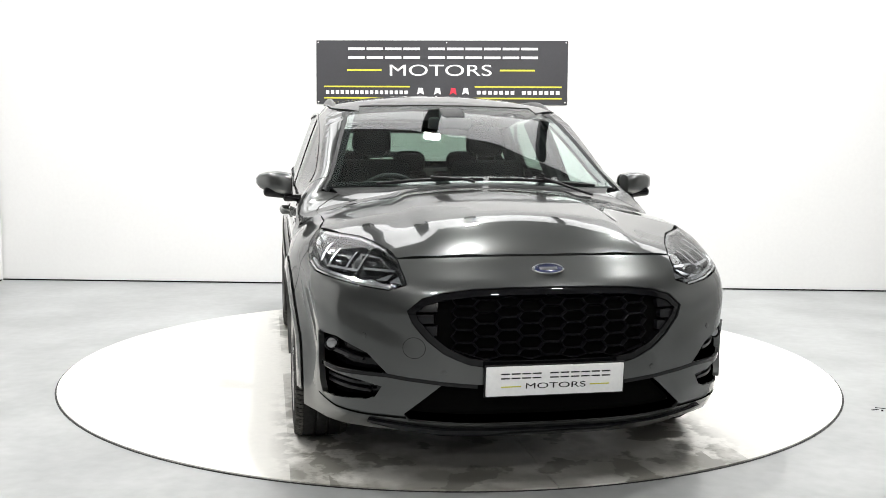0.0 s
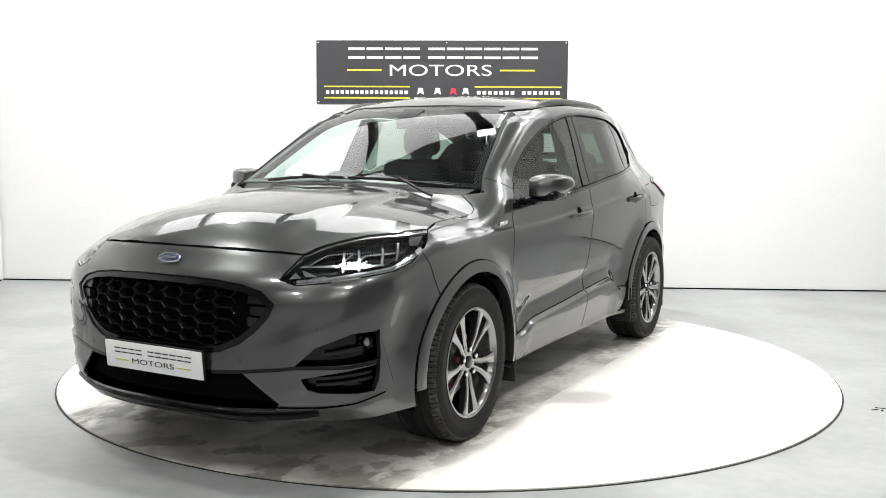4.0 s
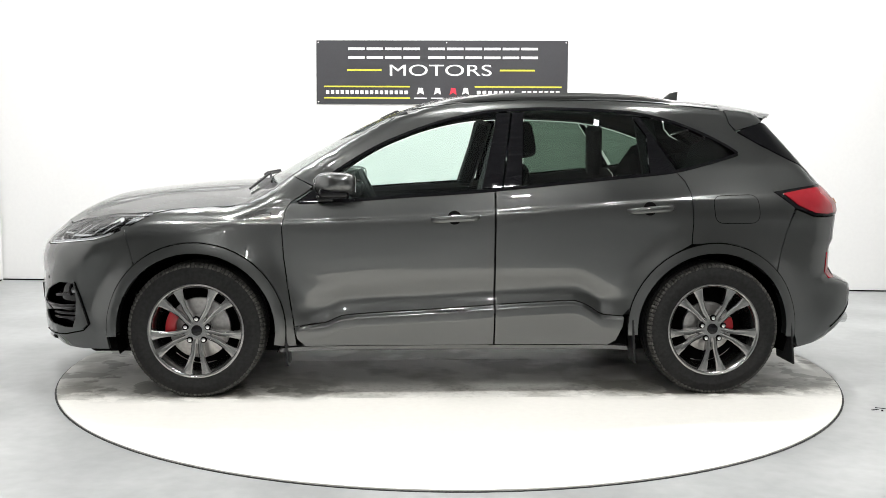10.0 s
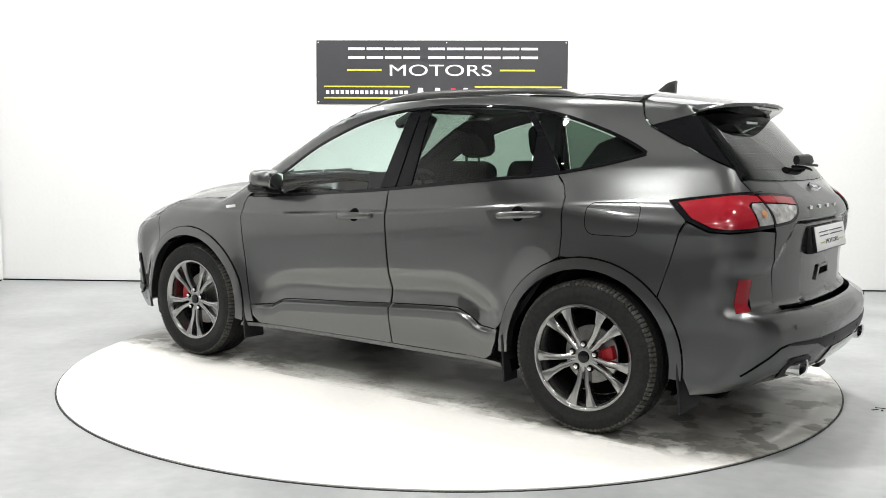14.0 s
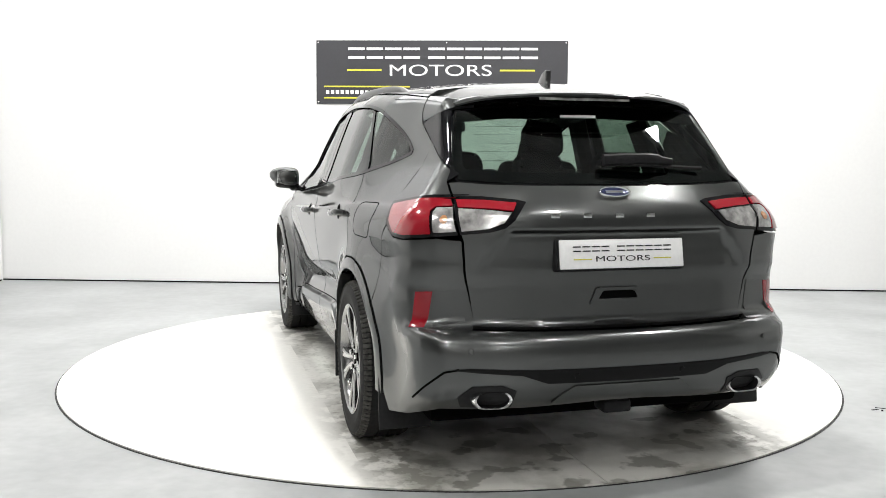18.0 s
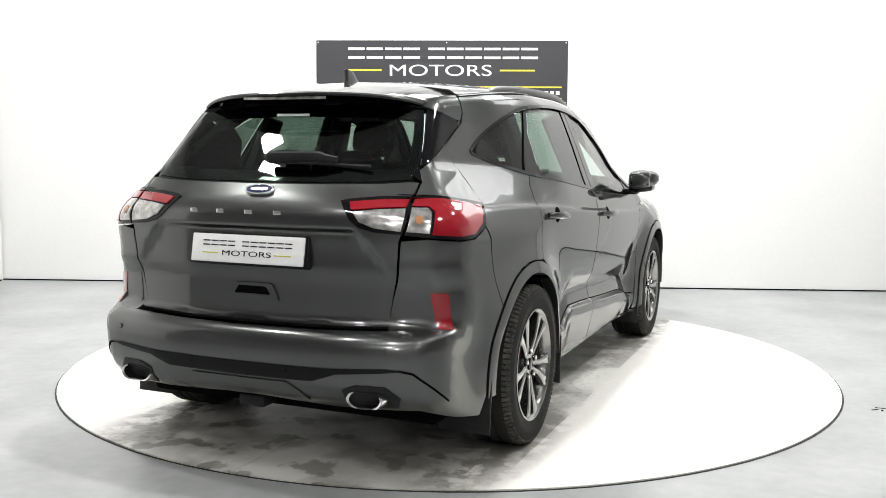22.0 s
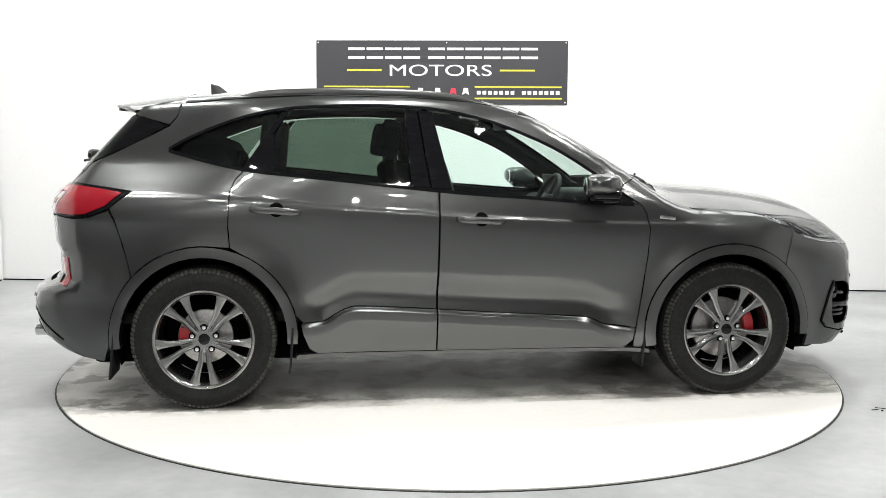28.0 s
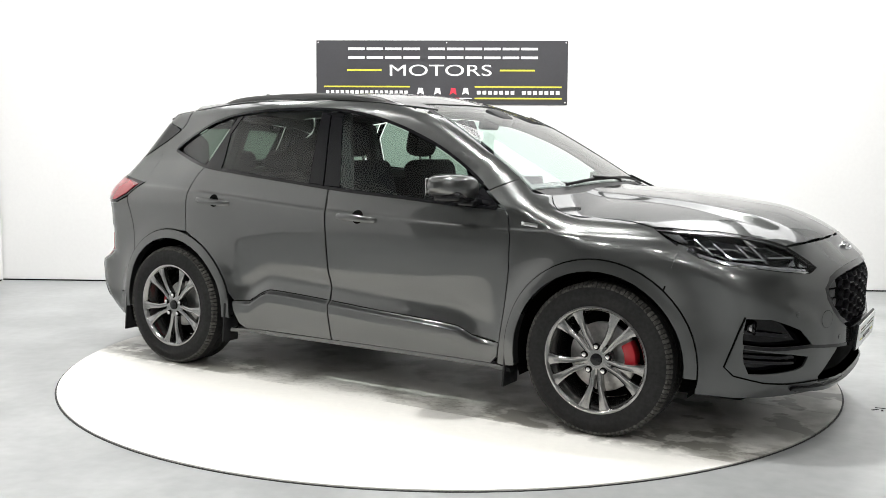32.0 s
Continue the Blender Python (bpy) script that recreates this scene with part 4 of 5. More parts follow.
def build_rear():
    lamp_out = [R(0.640, 1.106), R(0.70, 1.110), SR(-2.03, 1.113), SR(-1.95, 1.108), SR(-1.85, 1.094), SR(-1.70, 1.072), SR(-1.795, 0.992), SR(-1.90, 0.950), SR(-1.98, 0.946), R(0.72, 0.958), R(0.640, 0.966)]
    lamp_in = [R(0.632, 1.106), R(0.53, 1.106), R(0.40, 1.094), R(0.372, 1.086), R(0.43, 1.020), R(0.47, 0.990), R(0.53, 0.975), R(0.632, 0.967)]
    gate = [R(0, 1.148), R(0.3, 1.150), R(0.5, 1.155), R(0.60, 1.162), R(0.638, 1.16), R(0.634, 1.10), R(0.622, 0.941), R(0.604, 0.79), R(0.587, 0.617), R(0.3, 0.613), R(0, 0.612)]
    part("tailgate", skin(both_ends(gate), from_rear, h=0.022), PAINT, car)
    half = [R(0, 0.604), R(0.3, 0.606), R(0.585, 0.610), R(0.607, 0.79), R(0.626, 0.945), R(0.72, 0.954), SR(-1.98, 0.942), SR(-1.90, 0.946), SR(-1.80, 0.985), SR(-1.775, 0.935), SR(-1.735, 0.80)]
    half += [SR(*p) for p in arc(-AXLE, HUB, 0.46, 138, 184, 9)] + [SR(-1.84, 0.235), SR(-1.95, 0.25), R(0.70, 0.30), R(0.62, 0.30), R(0.40, 0.305), R(0, 0.33)]
    part("rear_bumper", skin(both_ends(half), from_rear, lip=0.03), PAINT, car)
    part("bumper_band", skin(both_ends([R(0, 0.470), R(0.4, 0.472), R(0.62, 0.480), R(0.69, 0.472), R(0.60, 0.464), R(0.43, 0.452), R(0.33, 0.418), R(0, 0.416)]), from_rear, off=0.004, gap=0), SATIN_BLACK, car, "black diffuser band")
    part("rear_skirt", skin(both_ends([R(0, 0.405), R(0.22, 0.405), R(0.27, 0.37), R(0.30, 0.335), R(0, 0.335)]), from_rear, off=0.006, gap=0), PAINT, car)
    for s in (1, -1):
        lamp = part("tail_lamp", skin(lamp_out, from_rear, off=0.004, gap=0, lip=0.02, h=0.03, mirror=s < 0), GLOSS_BLACK, car, "red and clear tail lamp with black surround")
        part("red_lens", skin([R(0.645, 1.092), R(0.70, 1.096), SR(-2.03, 1.099), SR(-1.95, 1.094), SR(-1.85, 1.079), SR(-1.745, 1.060), SR(-1.82, 1.0), SR(-1.91, 0.963), SR(-1.98, 0.958), R(0.735, 0.968), R(0.725, 1.05), R(0.70, 1.066), R(0.645, 1.068)], from_rear, off=0.009, gap=0, lip=0.006, h=0.03, mirror=s < 0), RED_LENS, lamp, "red lens")
        part("clear_lens", skin([R(0.645, 1.064), R(0.70, 1.062), R(0.718, 1.046), R(0.728, 0.972), R(0.645, 0.977)], from_rear, off=0.008, gap=0.001, lip=0.006, h=0.03, mirror=s < 0), CLEAR_LENS, lamp, "clear lens")
        p = R(0.688, 1.02)
        part("amber_bulb", skin(arc(*p, 0.014, 0, 340, 12), from_rear, off=0.010, gap=0, lip=0.003, h=0.02, mirror=s < 0), AMBER, lamp, "amber bulb")
        lamp = part("tail_lamp", skin(lamp_in, from_rear, off=0.004, gap=0, lip=0.012, h=0.03, mirror=s < 0), GLOSS_BLACK, car, "red and clear lamp on the tailgate")
        part("red_lens", skin([R(0.628, 1.092), R(0.53, 1.090), R(0.41, 1.080), R(0.43, 1.052), R(0.53, 1.060), R(0.628, 1.064)], from_rear, off=0.009, gap=0, lip=0.006, h=0.03, mirror=s < 0), RED_LENS, lamp, "red lens")
        part("clear_lens", skin([R(0.628, 1.060), R(0.53, 1.056), R(0.436, 1.047), R(0.47, 1.01), R(0.53, 0.988), R(0.628, 0.978)], from_rear, off=0.008, gap=0.001, lip=0.006, h=0.03, mirror=s < 0), CLEAR_LENS, lamp, "clear lens")
        part("bumper_reflector", skin([UR(-2.02, 0.810, 0.607), UR(-2.013, 0.781, 0.744), UR(-2.047, 0.722, 0.748), UR(-2.052, 0.752, 0.612)], from_rear, off=0.004, gap=0, lip=0.01, h=0.03, mirror=s < 0), RED_LENS, car, "red rear reflector")
        part("reflector_pocket", skin([UR(-2.05, 0.718, 0.750), UR(-2.09, 0.612, 0.756), UR(-2.10, 0.608, 0.625), UR(-2.055, 0.748, 0.612)], from_rear, off=0.002, gap=0, lip=0.006, h=0.03, mirror=s < 0), PAINT, car)
        tip = [(s * y, z) for y, z in ((0.452, 0.353), (0.476, 0.386), (0.588, 0.388), (0.614, 0.362), (0.592, 0.326), (0.484, 0.322))]
        p = meet((-3, 0.53, 0.353), (-1.4, 0.53, 0.353))[0]
        bm = bmesh.new()
        rings = []
        mid = np.mean(tip, 0)
        for k, d in ((1.04, 0.10), (1.04, -0.024), (0.99, -0.032), (0.86, -0.027), (0.82, 0.05)):
            rings.append([bm.verts.new((p[0] + d, mid[0] + (y - mid[0]) * k, mid[1] + (z - mid[1]) * k)) for y, z in rounded(tip, 0.02, 3)])
        for a, b in zip(rings, rings[1:]):
            for i in range(len(a)):
                bm.faces.new((a[i], a[(i + 1) % len(a)], b[(i + 1) % len(a)], b[i]))
        bm.faces.new(rings[-1])
        bmesh.ops.recalc_face_normals(bm, faces=bm.faces)
        part("exhaust_tip", bm, CHROME, car, "chrome six-sided exhaust tip")
        part("exhaust_shade", skin([R(0.445, 0.39), R(0.50, 0.412), R(0.61, 0.408), R(0.655, 0.36), R(0.635, 0.318), R(0.45, 0.318)], from_rear, off=0.0035, gap=0, lip=0.004, h=0.03, mirror=s < 0), PLASTIC, car)
        part("skirt_line", skin(band([R(0.66, 0.474), UR(-2.18, 0.712, 0.462), UR(-2.12, 0.77, 0.40), UR(-2.06, 0.812, 0.340)], 0.008), from_rear, off=0.002, gap=0, lip=0.003, h=0.02, mirror=s < 0), GAP, car)
        fin = [SR(-1.545, 1.397), SR(-1.62, 1.428), SR(-1.69, 1.446), R(0.552, 1.446), R(0.588, 1.33), R(0.618, 1.20), R(0.638, 1.166), SR(-1.955, 1.190), SR(-1.85, 1.240), SR(-1.72, 1.303)]
        part("glass_fin", skin(fin, from_rear, off=0.002, mirror=s < 0, h=0.03), GLOSS_BLACK, car, "gloss black side fin")
    half = [R(0, 1.470), R(0.35, 1.462), R(0.545, 1.442), R(0.582, 1.33), R(0.612, 1.20), R(0.60, 1.168), R(0.45, 1.159), R(0.3, 1.155), R(0, 1.153)]
    outline = both_ends(half)
    part("rear_screen", skin(outline, from_rear, off=0.0, gap=0.001, lip=0, h=0.06), GLASS_DARK, car, "dark tinted rear glass")
    part("screen_band", skin(shrink(np.array(outline), -0.006), from_rear, off=-0.004, gap=0, lip=0.004, holes=[shrink(np.array(outline), 0.045)]), GLOSS_BLACK, car)
    for k in range(7):
        z = 1.21 + 0.034 * k
        part("heater_wire", tube([meet((-3, y, z), (CR, y, z))[0] + (0.006, 0, 0) for y in np.linspace(-0.5, 0.5, 7)], 0.0007, 4), TRIM, car)
    p = meet((-3, -0.05, 1.425), (CR, -0.05, 1.425))[0]
    part("dealer_sticker", box(0.002, 0.16, 0.014, (p[0] - 0.002, 0.03, p[2]), 0), SIGN_WHITE, car, "small white sticker", smooth=False)
    # tailgate handle recess
    out = rounded([R(-0.122, 0.688), R(-0.092, 0.758), R(0.092, 0.758), R(0.122, 0.688)], 0.015)
    part("gate_handle", skin(out, from_rear, off=0.009, gap=0, lip=0.012, h=0.02, holes=[rounded([R(-0.085, 0.713), R(-0.065, 0.745), R(0.065, 0.745), R(0.085, 0.713)], 0.008)]), PAINT, car)
    # flat black patch painted as the shade inside the gate handle
    part("handle_recess_shade", skin(rounded([R(-0.088, 0.711), R(-0.067, 0.747), R(0.067, 0.747), R(0.088, 0.711)], 0.008), from_rear, off=0.0015, gap=0, lip=0, h=0.02), GAP, car)
    p = meet((-3, 0, 1.118), (-1.4, 0, 1.118))[0]
    oval(Vector(p) + Vector(normal_at(np.array([p]))[0]) * 0.004, normal_at(np.array([p]))[0], 0.068, 0.028)
    for y in (0.272, 0.142, 0.008, -0.124):
        p = meet((-3, y, 1.037), (-1.4, y, 1.037))[0]
        part("model_mark", box(0.006, 0.036, 0.017, (p[0] - 0.002, p[1], p[2]), 0.002), CHROME, car)


build_rear()


def build_top():
    edge = from_side(np.array([(0.12, 1.518), (0.0, 1.535), (-0.35, 1.556), (-0.8, 1.556), (-1.2, 1.537), (-1.46, 1.5135)]))
    corner = from_side(np.array([(pillar(1.495)[0], 1.495)]))[0]
    half = [(0.235, 0), (0.215, 0.3), (0.165, 0.5), (corner[0] - 0.004, corner[1] - 0.012)] + [(p[0], p[1] + 0.001) for p in edge] + [(-1.46, 0)]
    part("roof", skin(half + [(x, -y) for x, y in half[::-1] if y > 1e-6], from_top, h=0.05), PAINT, car)
    zs = np.linspace(1.105, 1.50, 8)
    half = [(1.07, 0), (1.05, 0.3), (0.995, 0.55)] + [(pillar(z)[0] + 0.004, pillar(z)[1] - 0.004) for z in zs] + [(0.16, 0.5), (0.225, 0.25), (0.24, 0)]
    outline = half + [(x, -y) for x, y in half[::-1] if y > 1e-6]
    part("windscreen", skin(outline, from_top, off=-0.004, gap=0.002, lip=0, h=0.06), GLASS_CLEAR, car, "clear windscreen")
    part("screen_border", skin(outline, from_top, off=-0.010, gap=0.0, lip=0.003, holes=[shrink(np.array(outline), 0.035)]), GLOSS_BLACK, car)
    for s in (1, -1):
        rail = spline([(0.15, 0.640, 1.505), (0.06, 0.640, 1.546), (-0.05, 0.640, 1.576), (-0.25, 0.645, 1.597), (-0.6, 0.640, 1.603), (-0.9, 0.628, 1.598), (-1.08, 0.615, 1.584), (-1.19, 0.606, 1.556)], 6)
        part("roof_rail", tube(rail * (1, s, 1) - (0, 0, 0.030), 0.016, 10, (1.0, 1.6)), RAIL, car, "satin grey roof rail")
        part("roof_ditch", tube([(x, s * 0.648 if x > -0.9 else s * (0.648 + (x + 0.9) * 0.12), ROOF(np.array(x)) - 0.078) for x in np.linspace(0.1, -1.4, 16)], 0.006, 6), GAP, car)
    # spoiler
    ys = np.linspace(-0.568, 0.568, 25)
    top, under = [], []
    for y in ys:
        k = abs(y) / 0.568
        x1 = -1.885 + 0.17 * k ** 2.6
        drop = 0.13 * y * y + 0.030 * k ** 6
        for t in np.linspace(0, 1, 7):
            x = -1.458 + (x1 + 1.458) * t
            top.append((x, y * (1 - 0.05 * t), float(ROOF(np.array(x))) - drop + 0.003 - 0.004 * t))
        z1 = float(ROOF(np.array(x1))) - drop
        top += [(x1 - 0.006, y * 0.95, z1 - 0.008), (x1, y * 0.95, z1 - 0.016)]
        for t in np.linspace(0, 1, 4):
            xb = x1 + (-1.70 + 0.06 * k - x1) * t
            under.append((xb, y * (0.95 + 0.02 * t), z1 - 0.016 - (0.036 + 0.012 * (1 - k)) * t))

    def sheet(points, k, flip):
        rows = len(points) // k
        f = [(i * k + j, (i + 1) * k + j, (i + 1) * k + j + 1, i * k + j + 1) for i in range(rows - 1) for j in range(k - 1)]
        return points, [q[::-1] for q in f] if flip else f

    sp = part("spoiler", sheet(top, 9, True), PAINT, car)
    part("spoiler_underside", sheet(under, 4, True), GLOSS_BLACK, sp, "gloss black underside")
    part("brake_light", box(0.010, 0.40, 0.012, (-1.868, 0.03, 1.494), 0.003), CLEAR_LENS, sp, "long clear brake light")
    fin = [(-1.27, 1.585), (-1.30, 1.605), (-1.345, 1.64), (-1.395, 1.652), (-1.392, 1.60), (-1.40, 1.575)]
    bm = prism(fin, 0.03, 0.006)
    bmesh.ops.translate(bm, vec=(0, -0.015, 0), verts=bm.verts)
    part("antenna", bm, PAINT, car, "shark fin antenna")


build_top()


def build_wheel():
    """One wheel at the origin, its outer face towards +y."""
    wheel = new("wheel")
    wheel["label"] = "dark alloy wheel with five double spokes"
    r = 0.352
    prof = [(0.240, -0.105), (0.25, -0.112), (0.30, -0.116), (r - 0.02, -0.110), (r - 0.004, -0.095), (r, -0.06), (r, -0.032), (r - 0.008, -0.030), (r - 0.008, -0.022), (r, -0.020),
            (r, 0.020), (r - 0.008, 0.022), (r - 0.008, 0.030), (r, 0.032), (r, 0.06), (r - 0.004, 0.095), (r - 0.02, 0.110), (0.30, 0.116), (0.292, 0.1175), (0.288, 0.1165), (0.252, 0.112), (0.240, 0.105)]
    tyre = part("tyre", lathe(prof, 72), RUBBER, wheel, "black road tyre with worn sidewall")
    blocks = bmesh.new()
    for i in range(96):
        for s in (-1, 1):
            tmp = box(0.0185, 0.036, 0.016, (0, 0, 0), 0.003, 1)
            w = 360 / 96 * (i + (0.5 if s > 0 else 0))
            bmesh.ops.transform(tmp, matrix=pose(0, 0, 0, 0, w, 0) @ pose(0, s * 0.095, r - 0.0122, s * -24, 0, 0), verts=tmp.verts)
            m2 = bpy.data.meshes.new("t")
            tmp.to_mesh(m2)
            tmp.free()
            blocks.from_mesh(m2)
            bpy.data.meshes.remove(m2)
    tagged(part("tread", blocks, TREAD, tyre, "dusty worn tread blocks"), kind="stuff")
    rim = part("rim", lathe([(0.244, 0.100), (0.246, 0.113), (0.239, 0.1145), (0.230, 0.108), (0.222, 0.085), (0.210, 0.02), (0.205, -0.06), (0.22, -0.10), (0.242, -0.104)], 72), ALLOY, wheel, "dark polished alloy rim")
    # black disc stands in for the shade behind the spokes
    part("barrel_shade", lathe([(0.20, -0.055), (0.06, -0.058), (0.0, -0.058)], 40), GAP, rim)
    for k in range(5):
        for s in (-1, 1):
            # one arm of a double spoke
            bm = bmesh.new()
            rings = []
            for q, (rad, ang, half, y, thick) in enumerate(((0.035, 20, 0.015, 0.090, 0.03), (0.070, 13, 0.0120, 0.094, 0.034), (0.12, 9.8, 0.0125, 0.100, 0.036), (0.17, 11.6, 0.0150, 0.105, 0.034), (0.212, 12.6, 0.0220, 0.108, 0.028), (0.240, 13.2, 0.033, 0.109, 0.022))):
                a = radians(-90 + 72 * k + s * ang)
                d, t = Vector((math.cos(a), 0, math.sin(a))), Vector((-math.sin(a), 0, math.cos(a)))
                c = d * rad
                rings.append([bm.verts.new(c + t * u + Vector((0, v, 0))) for u, v in ((-half, y - thick), (-half, y - 0.005), (-half * 0.55, y), (half * 0.15 * s, y - 0.002), (half * 0.55, y), (half, y - 0.005), (half, y - thick))])
            for a, b in zip(rings, rings[1:]):
                for i in range(6):
                    bm.faces.new((a[i], a[i + 1], b[i + 1], b[i]))
            bmesh.ops.recalc_face_normals(bm, faces=bm.faces)
            part("spoke", bm, ALLOY, rim)
        a = radians(90 + 72 * k)
        part("wheel_nut", cylinder(0.0105, 0.022, (0.060 * math.cos(a), 0.092, 0.060 * math.sin(a)), "y", 12, bevel=0.003), CHROME, rim)
        part("nut_pocket", cylinder(0.0165, 0.004, (0.060 * math.cos(a), 0.0912, 0.060 * math.sin(a)), "y", 16), GAP, rim)
    part("hub", lathe([(0.075, 0.05), (0.072, 0.086), (0.062, 0.0905), (0.036, 0.0905), (0.0, 0.0905)], 40), ALLOY, rim)
    part("centre_cap", lathe([(0.028, 0.090), (0.027, 0.096), (0.022, 0.098), (0.0, 0.0985)], 32), GLOSS_BLACK, rim)
    return wheel


def build_wheels():
    proto = build_wheel()
    proto.parent = car
    spots = [(AXLE, 1), (AXLE, -1), (-AXLE, 1), (-AXLE, -1)]
    for i, (x, s) in enumerate(spots):
        m = pose(x, s * 0.805, HUB, 0, 0, 0 if s > 0 else 180)
        if i == 0:
            proto.matrix_basis = m
        else:
            copy_thing(proto, m)
        part("brake_disc", cylinder(0.160 if x > 0 else 0.135, 0.024, (x, s * 0.805, HUB), "y", 40, bevel=0.002), STEEL, car)
        ang, r0, r1, span = (14, 0.118, 0.170, 19) if x > 0 else (168, 0.070, 0.128, 15)
        q = [tuple(p) for p in arc(0, 0, r1, ang - span, ang + span, 6)] + [tuple(p) for p in arc(0, 0, r0, ang + span, ang - span, 6)]
        bm = prism(q, 0.07, 0.006)
        bmesh.ops.translate(bm, vec=(x, s * 0.823 - 0.035, HUB), verts=bm.verts)
        part("brake_caliper", bm, RED, car, "red brake caliper")
        # wheel house, its inner shade put into the near-black
        v, f = lathe([(0.43, 0.0), (0.425, 0.33)], 40)
        half = [(a, b if s > 0 else -b, c) for a, b, c in v]
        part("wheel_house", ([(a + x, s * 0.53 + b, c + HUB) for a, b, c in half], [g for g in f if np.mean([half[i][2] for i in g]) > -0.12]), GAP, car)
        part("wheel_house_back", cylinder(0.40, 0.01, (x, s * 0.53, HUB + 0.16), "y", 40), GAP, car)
        for xx, w, z0 in (((0.895, 0.15, 0.16),) if x > 0 else ((-1.80, 0.22, 0.150), (-0.93, 0.12, 0.17))):
            part("mud_flap", box(0.012, w, 0.40 - z0, (xx, s * ((0.880 if xx < -1 else 0.915) - w / 2), (0.40 + z0) / 2), 0.004, turn=pose(0, 0, 0, 0, 6 if xx < -1 else 4, 0)), PLASTIC, car, "black rubber mud flap")


build_wheels()


def build_details():
    for s, door, rear in ((1, front_doors[0], rear_doors[0]), (-1, front_doors[1], rear_doors[1])):
        for x0, x1, z0, z1, owner in ((0.142, -0.102, 0.928, 0.938, door), (-0.882, -1.122, 0.976, 0.990, rear)):
            xm, zm = (x0 + x1) / 2, (z0 + z1) / 2
            y = float(half_width(np.array(xm), np.array(zm)))
            path = spline([(x0, y - 0.004, z0 - 0.002), (x0 - 0.03, y + 0.028, z0), (xm, y + 0.036, zm + 0.002), (x1 + 0.03, y + 0.030, z1), (x1, y - 0.002, z1 + 0.001)], 5)
            part("door_handle", tube(path * (1, s, 1), [0.012 + 0.005 * math.sin(math.pi * i / (len(path) - 1)) for i in range(len(path))], 10, (0.75, 1.05)), PAINT, owner, "body-coloured pull handle")
            # flat black disc painted as the shade of the hollow behind the grip
            part("handle_cup_shade", skin(arc(xm + 0.005, zm + 0.004, 0.036, 0, 345, 16), from_side, off=0.0015, gap=0, lip=0.0, h=0.02, mirror=s < 0), GAP, owner)
        part("side_badge", box(0.085, 0.004, 0.018, (1.01, s * (float(half_width(np.array(1.01), np.array(0.943))) + 0.002), 0.943), 0.002, turn=pose(0, 0, 0, 0, 6, 0)), CHROME, car, "small bright wing badge")
        # mirror
        rings = []
        bm = bmesh.new()
        for y, k in ((0.897, 0.72), (0.905, 0.94), (0.930, 1.06), (0.978, 1.05), (1.026, 0.90), (1.062, 0.62), (1.080, 0.26)):
            ring = []
            for i in range(20):
                w = 2 * math.pi * i / 20
                cx, cz = math.cos(w), math.sin(w)
                ex = abs(cx) ** 0.60 * math.copysign(1, cx)
                ez = abs(cz) ** 0.65 * math.copysign(1, cz)
                ring.append(bm.verts.new((0.640 + 0.098 * ex * k - (y - 0.95) * 0.30, s * y, 1.108 + 0.058 * ez * k + (y - 0.95) * 0.10)))
            rings.append(ring)
        for a, b in zip(rings, rings[1:]):
            for i in range(20):
                bm.faces.new((a[i], a[(i + 1) % 20], b[(i + 1) % 20], b[i]))
        bm.faces.new(rings[0])
        bm.faces.new(rings[-1])
        bmesh.ops.recalc_face_normals(bm, faces=bm.faces)
        mirror = part("door_mirror", bm, PAINT, door, "body-coloured mirror with black base")
        part("mirror_base", box(0.15, 0.15, 0.05, (0.640, s * 0.970, 1.060), 0.022, 3, pose(0, 0, 0, s * 6, 0, 0)), GLOSS_BLACK, mirror)
        part("mirror_arm", box(0.09, 0.14, 0.035, (0.69, s * 0.875, 1.035), 0.014, 3), GLOSS_BLACK, mirror)
        part("mirror_pane", box(0.004, 0.126, 0.078, (0.540, s * 0.978, 1.110), 0.001, 2, pose(0, 0, 0, 0, 0, s * 9)), MIRROR, mirror, "mirror glass")
    for y0, y1 in ((0.05, 0.62), (-0.50, 0.02)):
        pts = [from_top(np.array([(1.065 - 0.14 * abs(y) ** 1.5, y)]))[0] + (0, 0, 0.012) for y in np.linspace(y0, y1, 7)]
        arm = part("wiper", tube(pts, 0.006, 8, (1.0, 1.3)), PLASTIC, car, "black windscreen wiper")
        root = from_top(np.array([(1.10, y1 - 0.05)]))[0]
        part("wiper_arm", tube([root + (0.02, 0, 0.010), root + (0.01, -0.04, 0.022), pts[3] + (0.004, 0, 0.014)], 0.007, 8), PLASTIC, arm)
    # rear wiper
    p0, p1 = (from_top(np.array([(-1.985, y)]))[0] for y in (-0.0, -0.36))
    body = part("rear_wiper", tube(spline([p0 + (-0.03, 0.01, 0.02), (p0 + p1) / 2 + (-0.034, 0, 0.034), p1 + (-0.02, 0.06, 0.03)], 6), [0.016] * 4 + [0.015] * 5 + [0.010] * 4, 8, (1.0, 1.5)), PLASTIC, car, "black rear wiper")
    part("wiper_blade", tube([p0 + (-0.012, -0.05, 0.004), p1 + (-0.012, -0.08, 0.006)], 0.007, 6), PLASTIC, body)
    # plates
    for x, z0, z1, rz in ((2.356, 0.393, 0.510, 90), (-2.190, 0.838, 0.946, -90)):
        sgn = 1 if x > 0 else -1
        tilt = math.degrees(math.atan2(0.014, 0.118)) if x > 0 else math.degrees(math.atan2(0.02, 0.108))
        m = pose(x, 0.003, (z0 + z1) / 2, 90 + (5 if x > 0 else -tilt), 0, rz)
        plate = part("number_plate", box(0.522, 0.112, 0.010, (0, 0, -0.004), 0.004), PLATE, car, "white dealer plate with dark lettering", m)
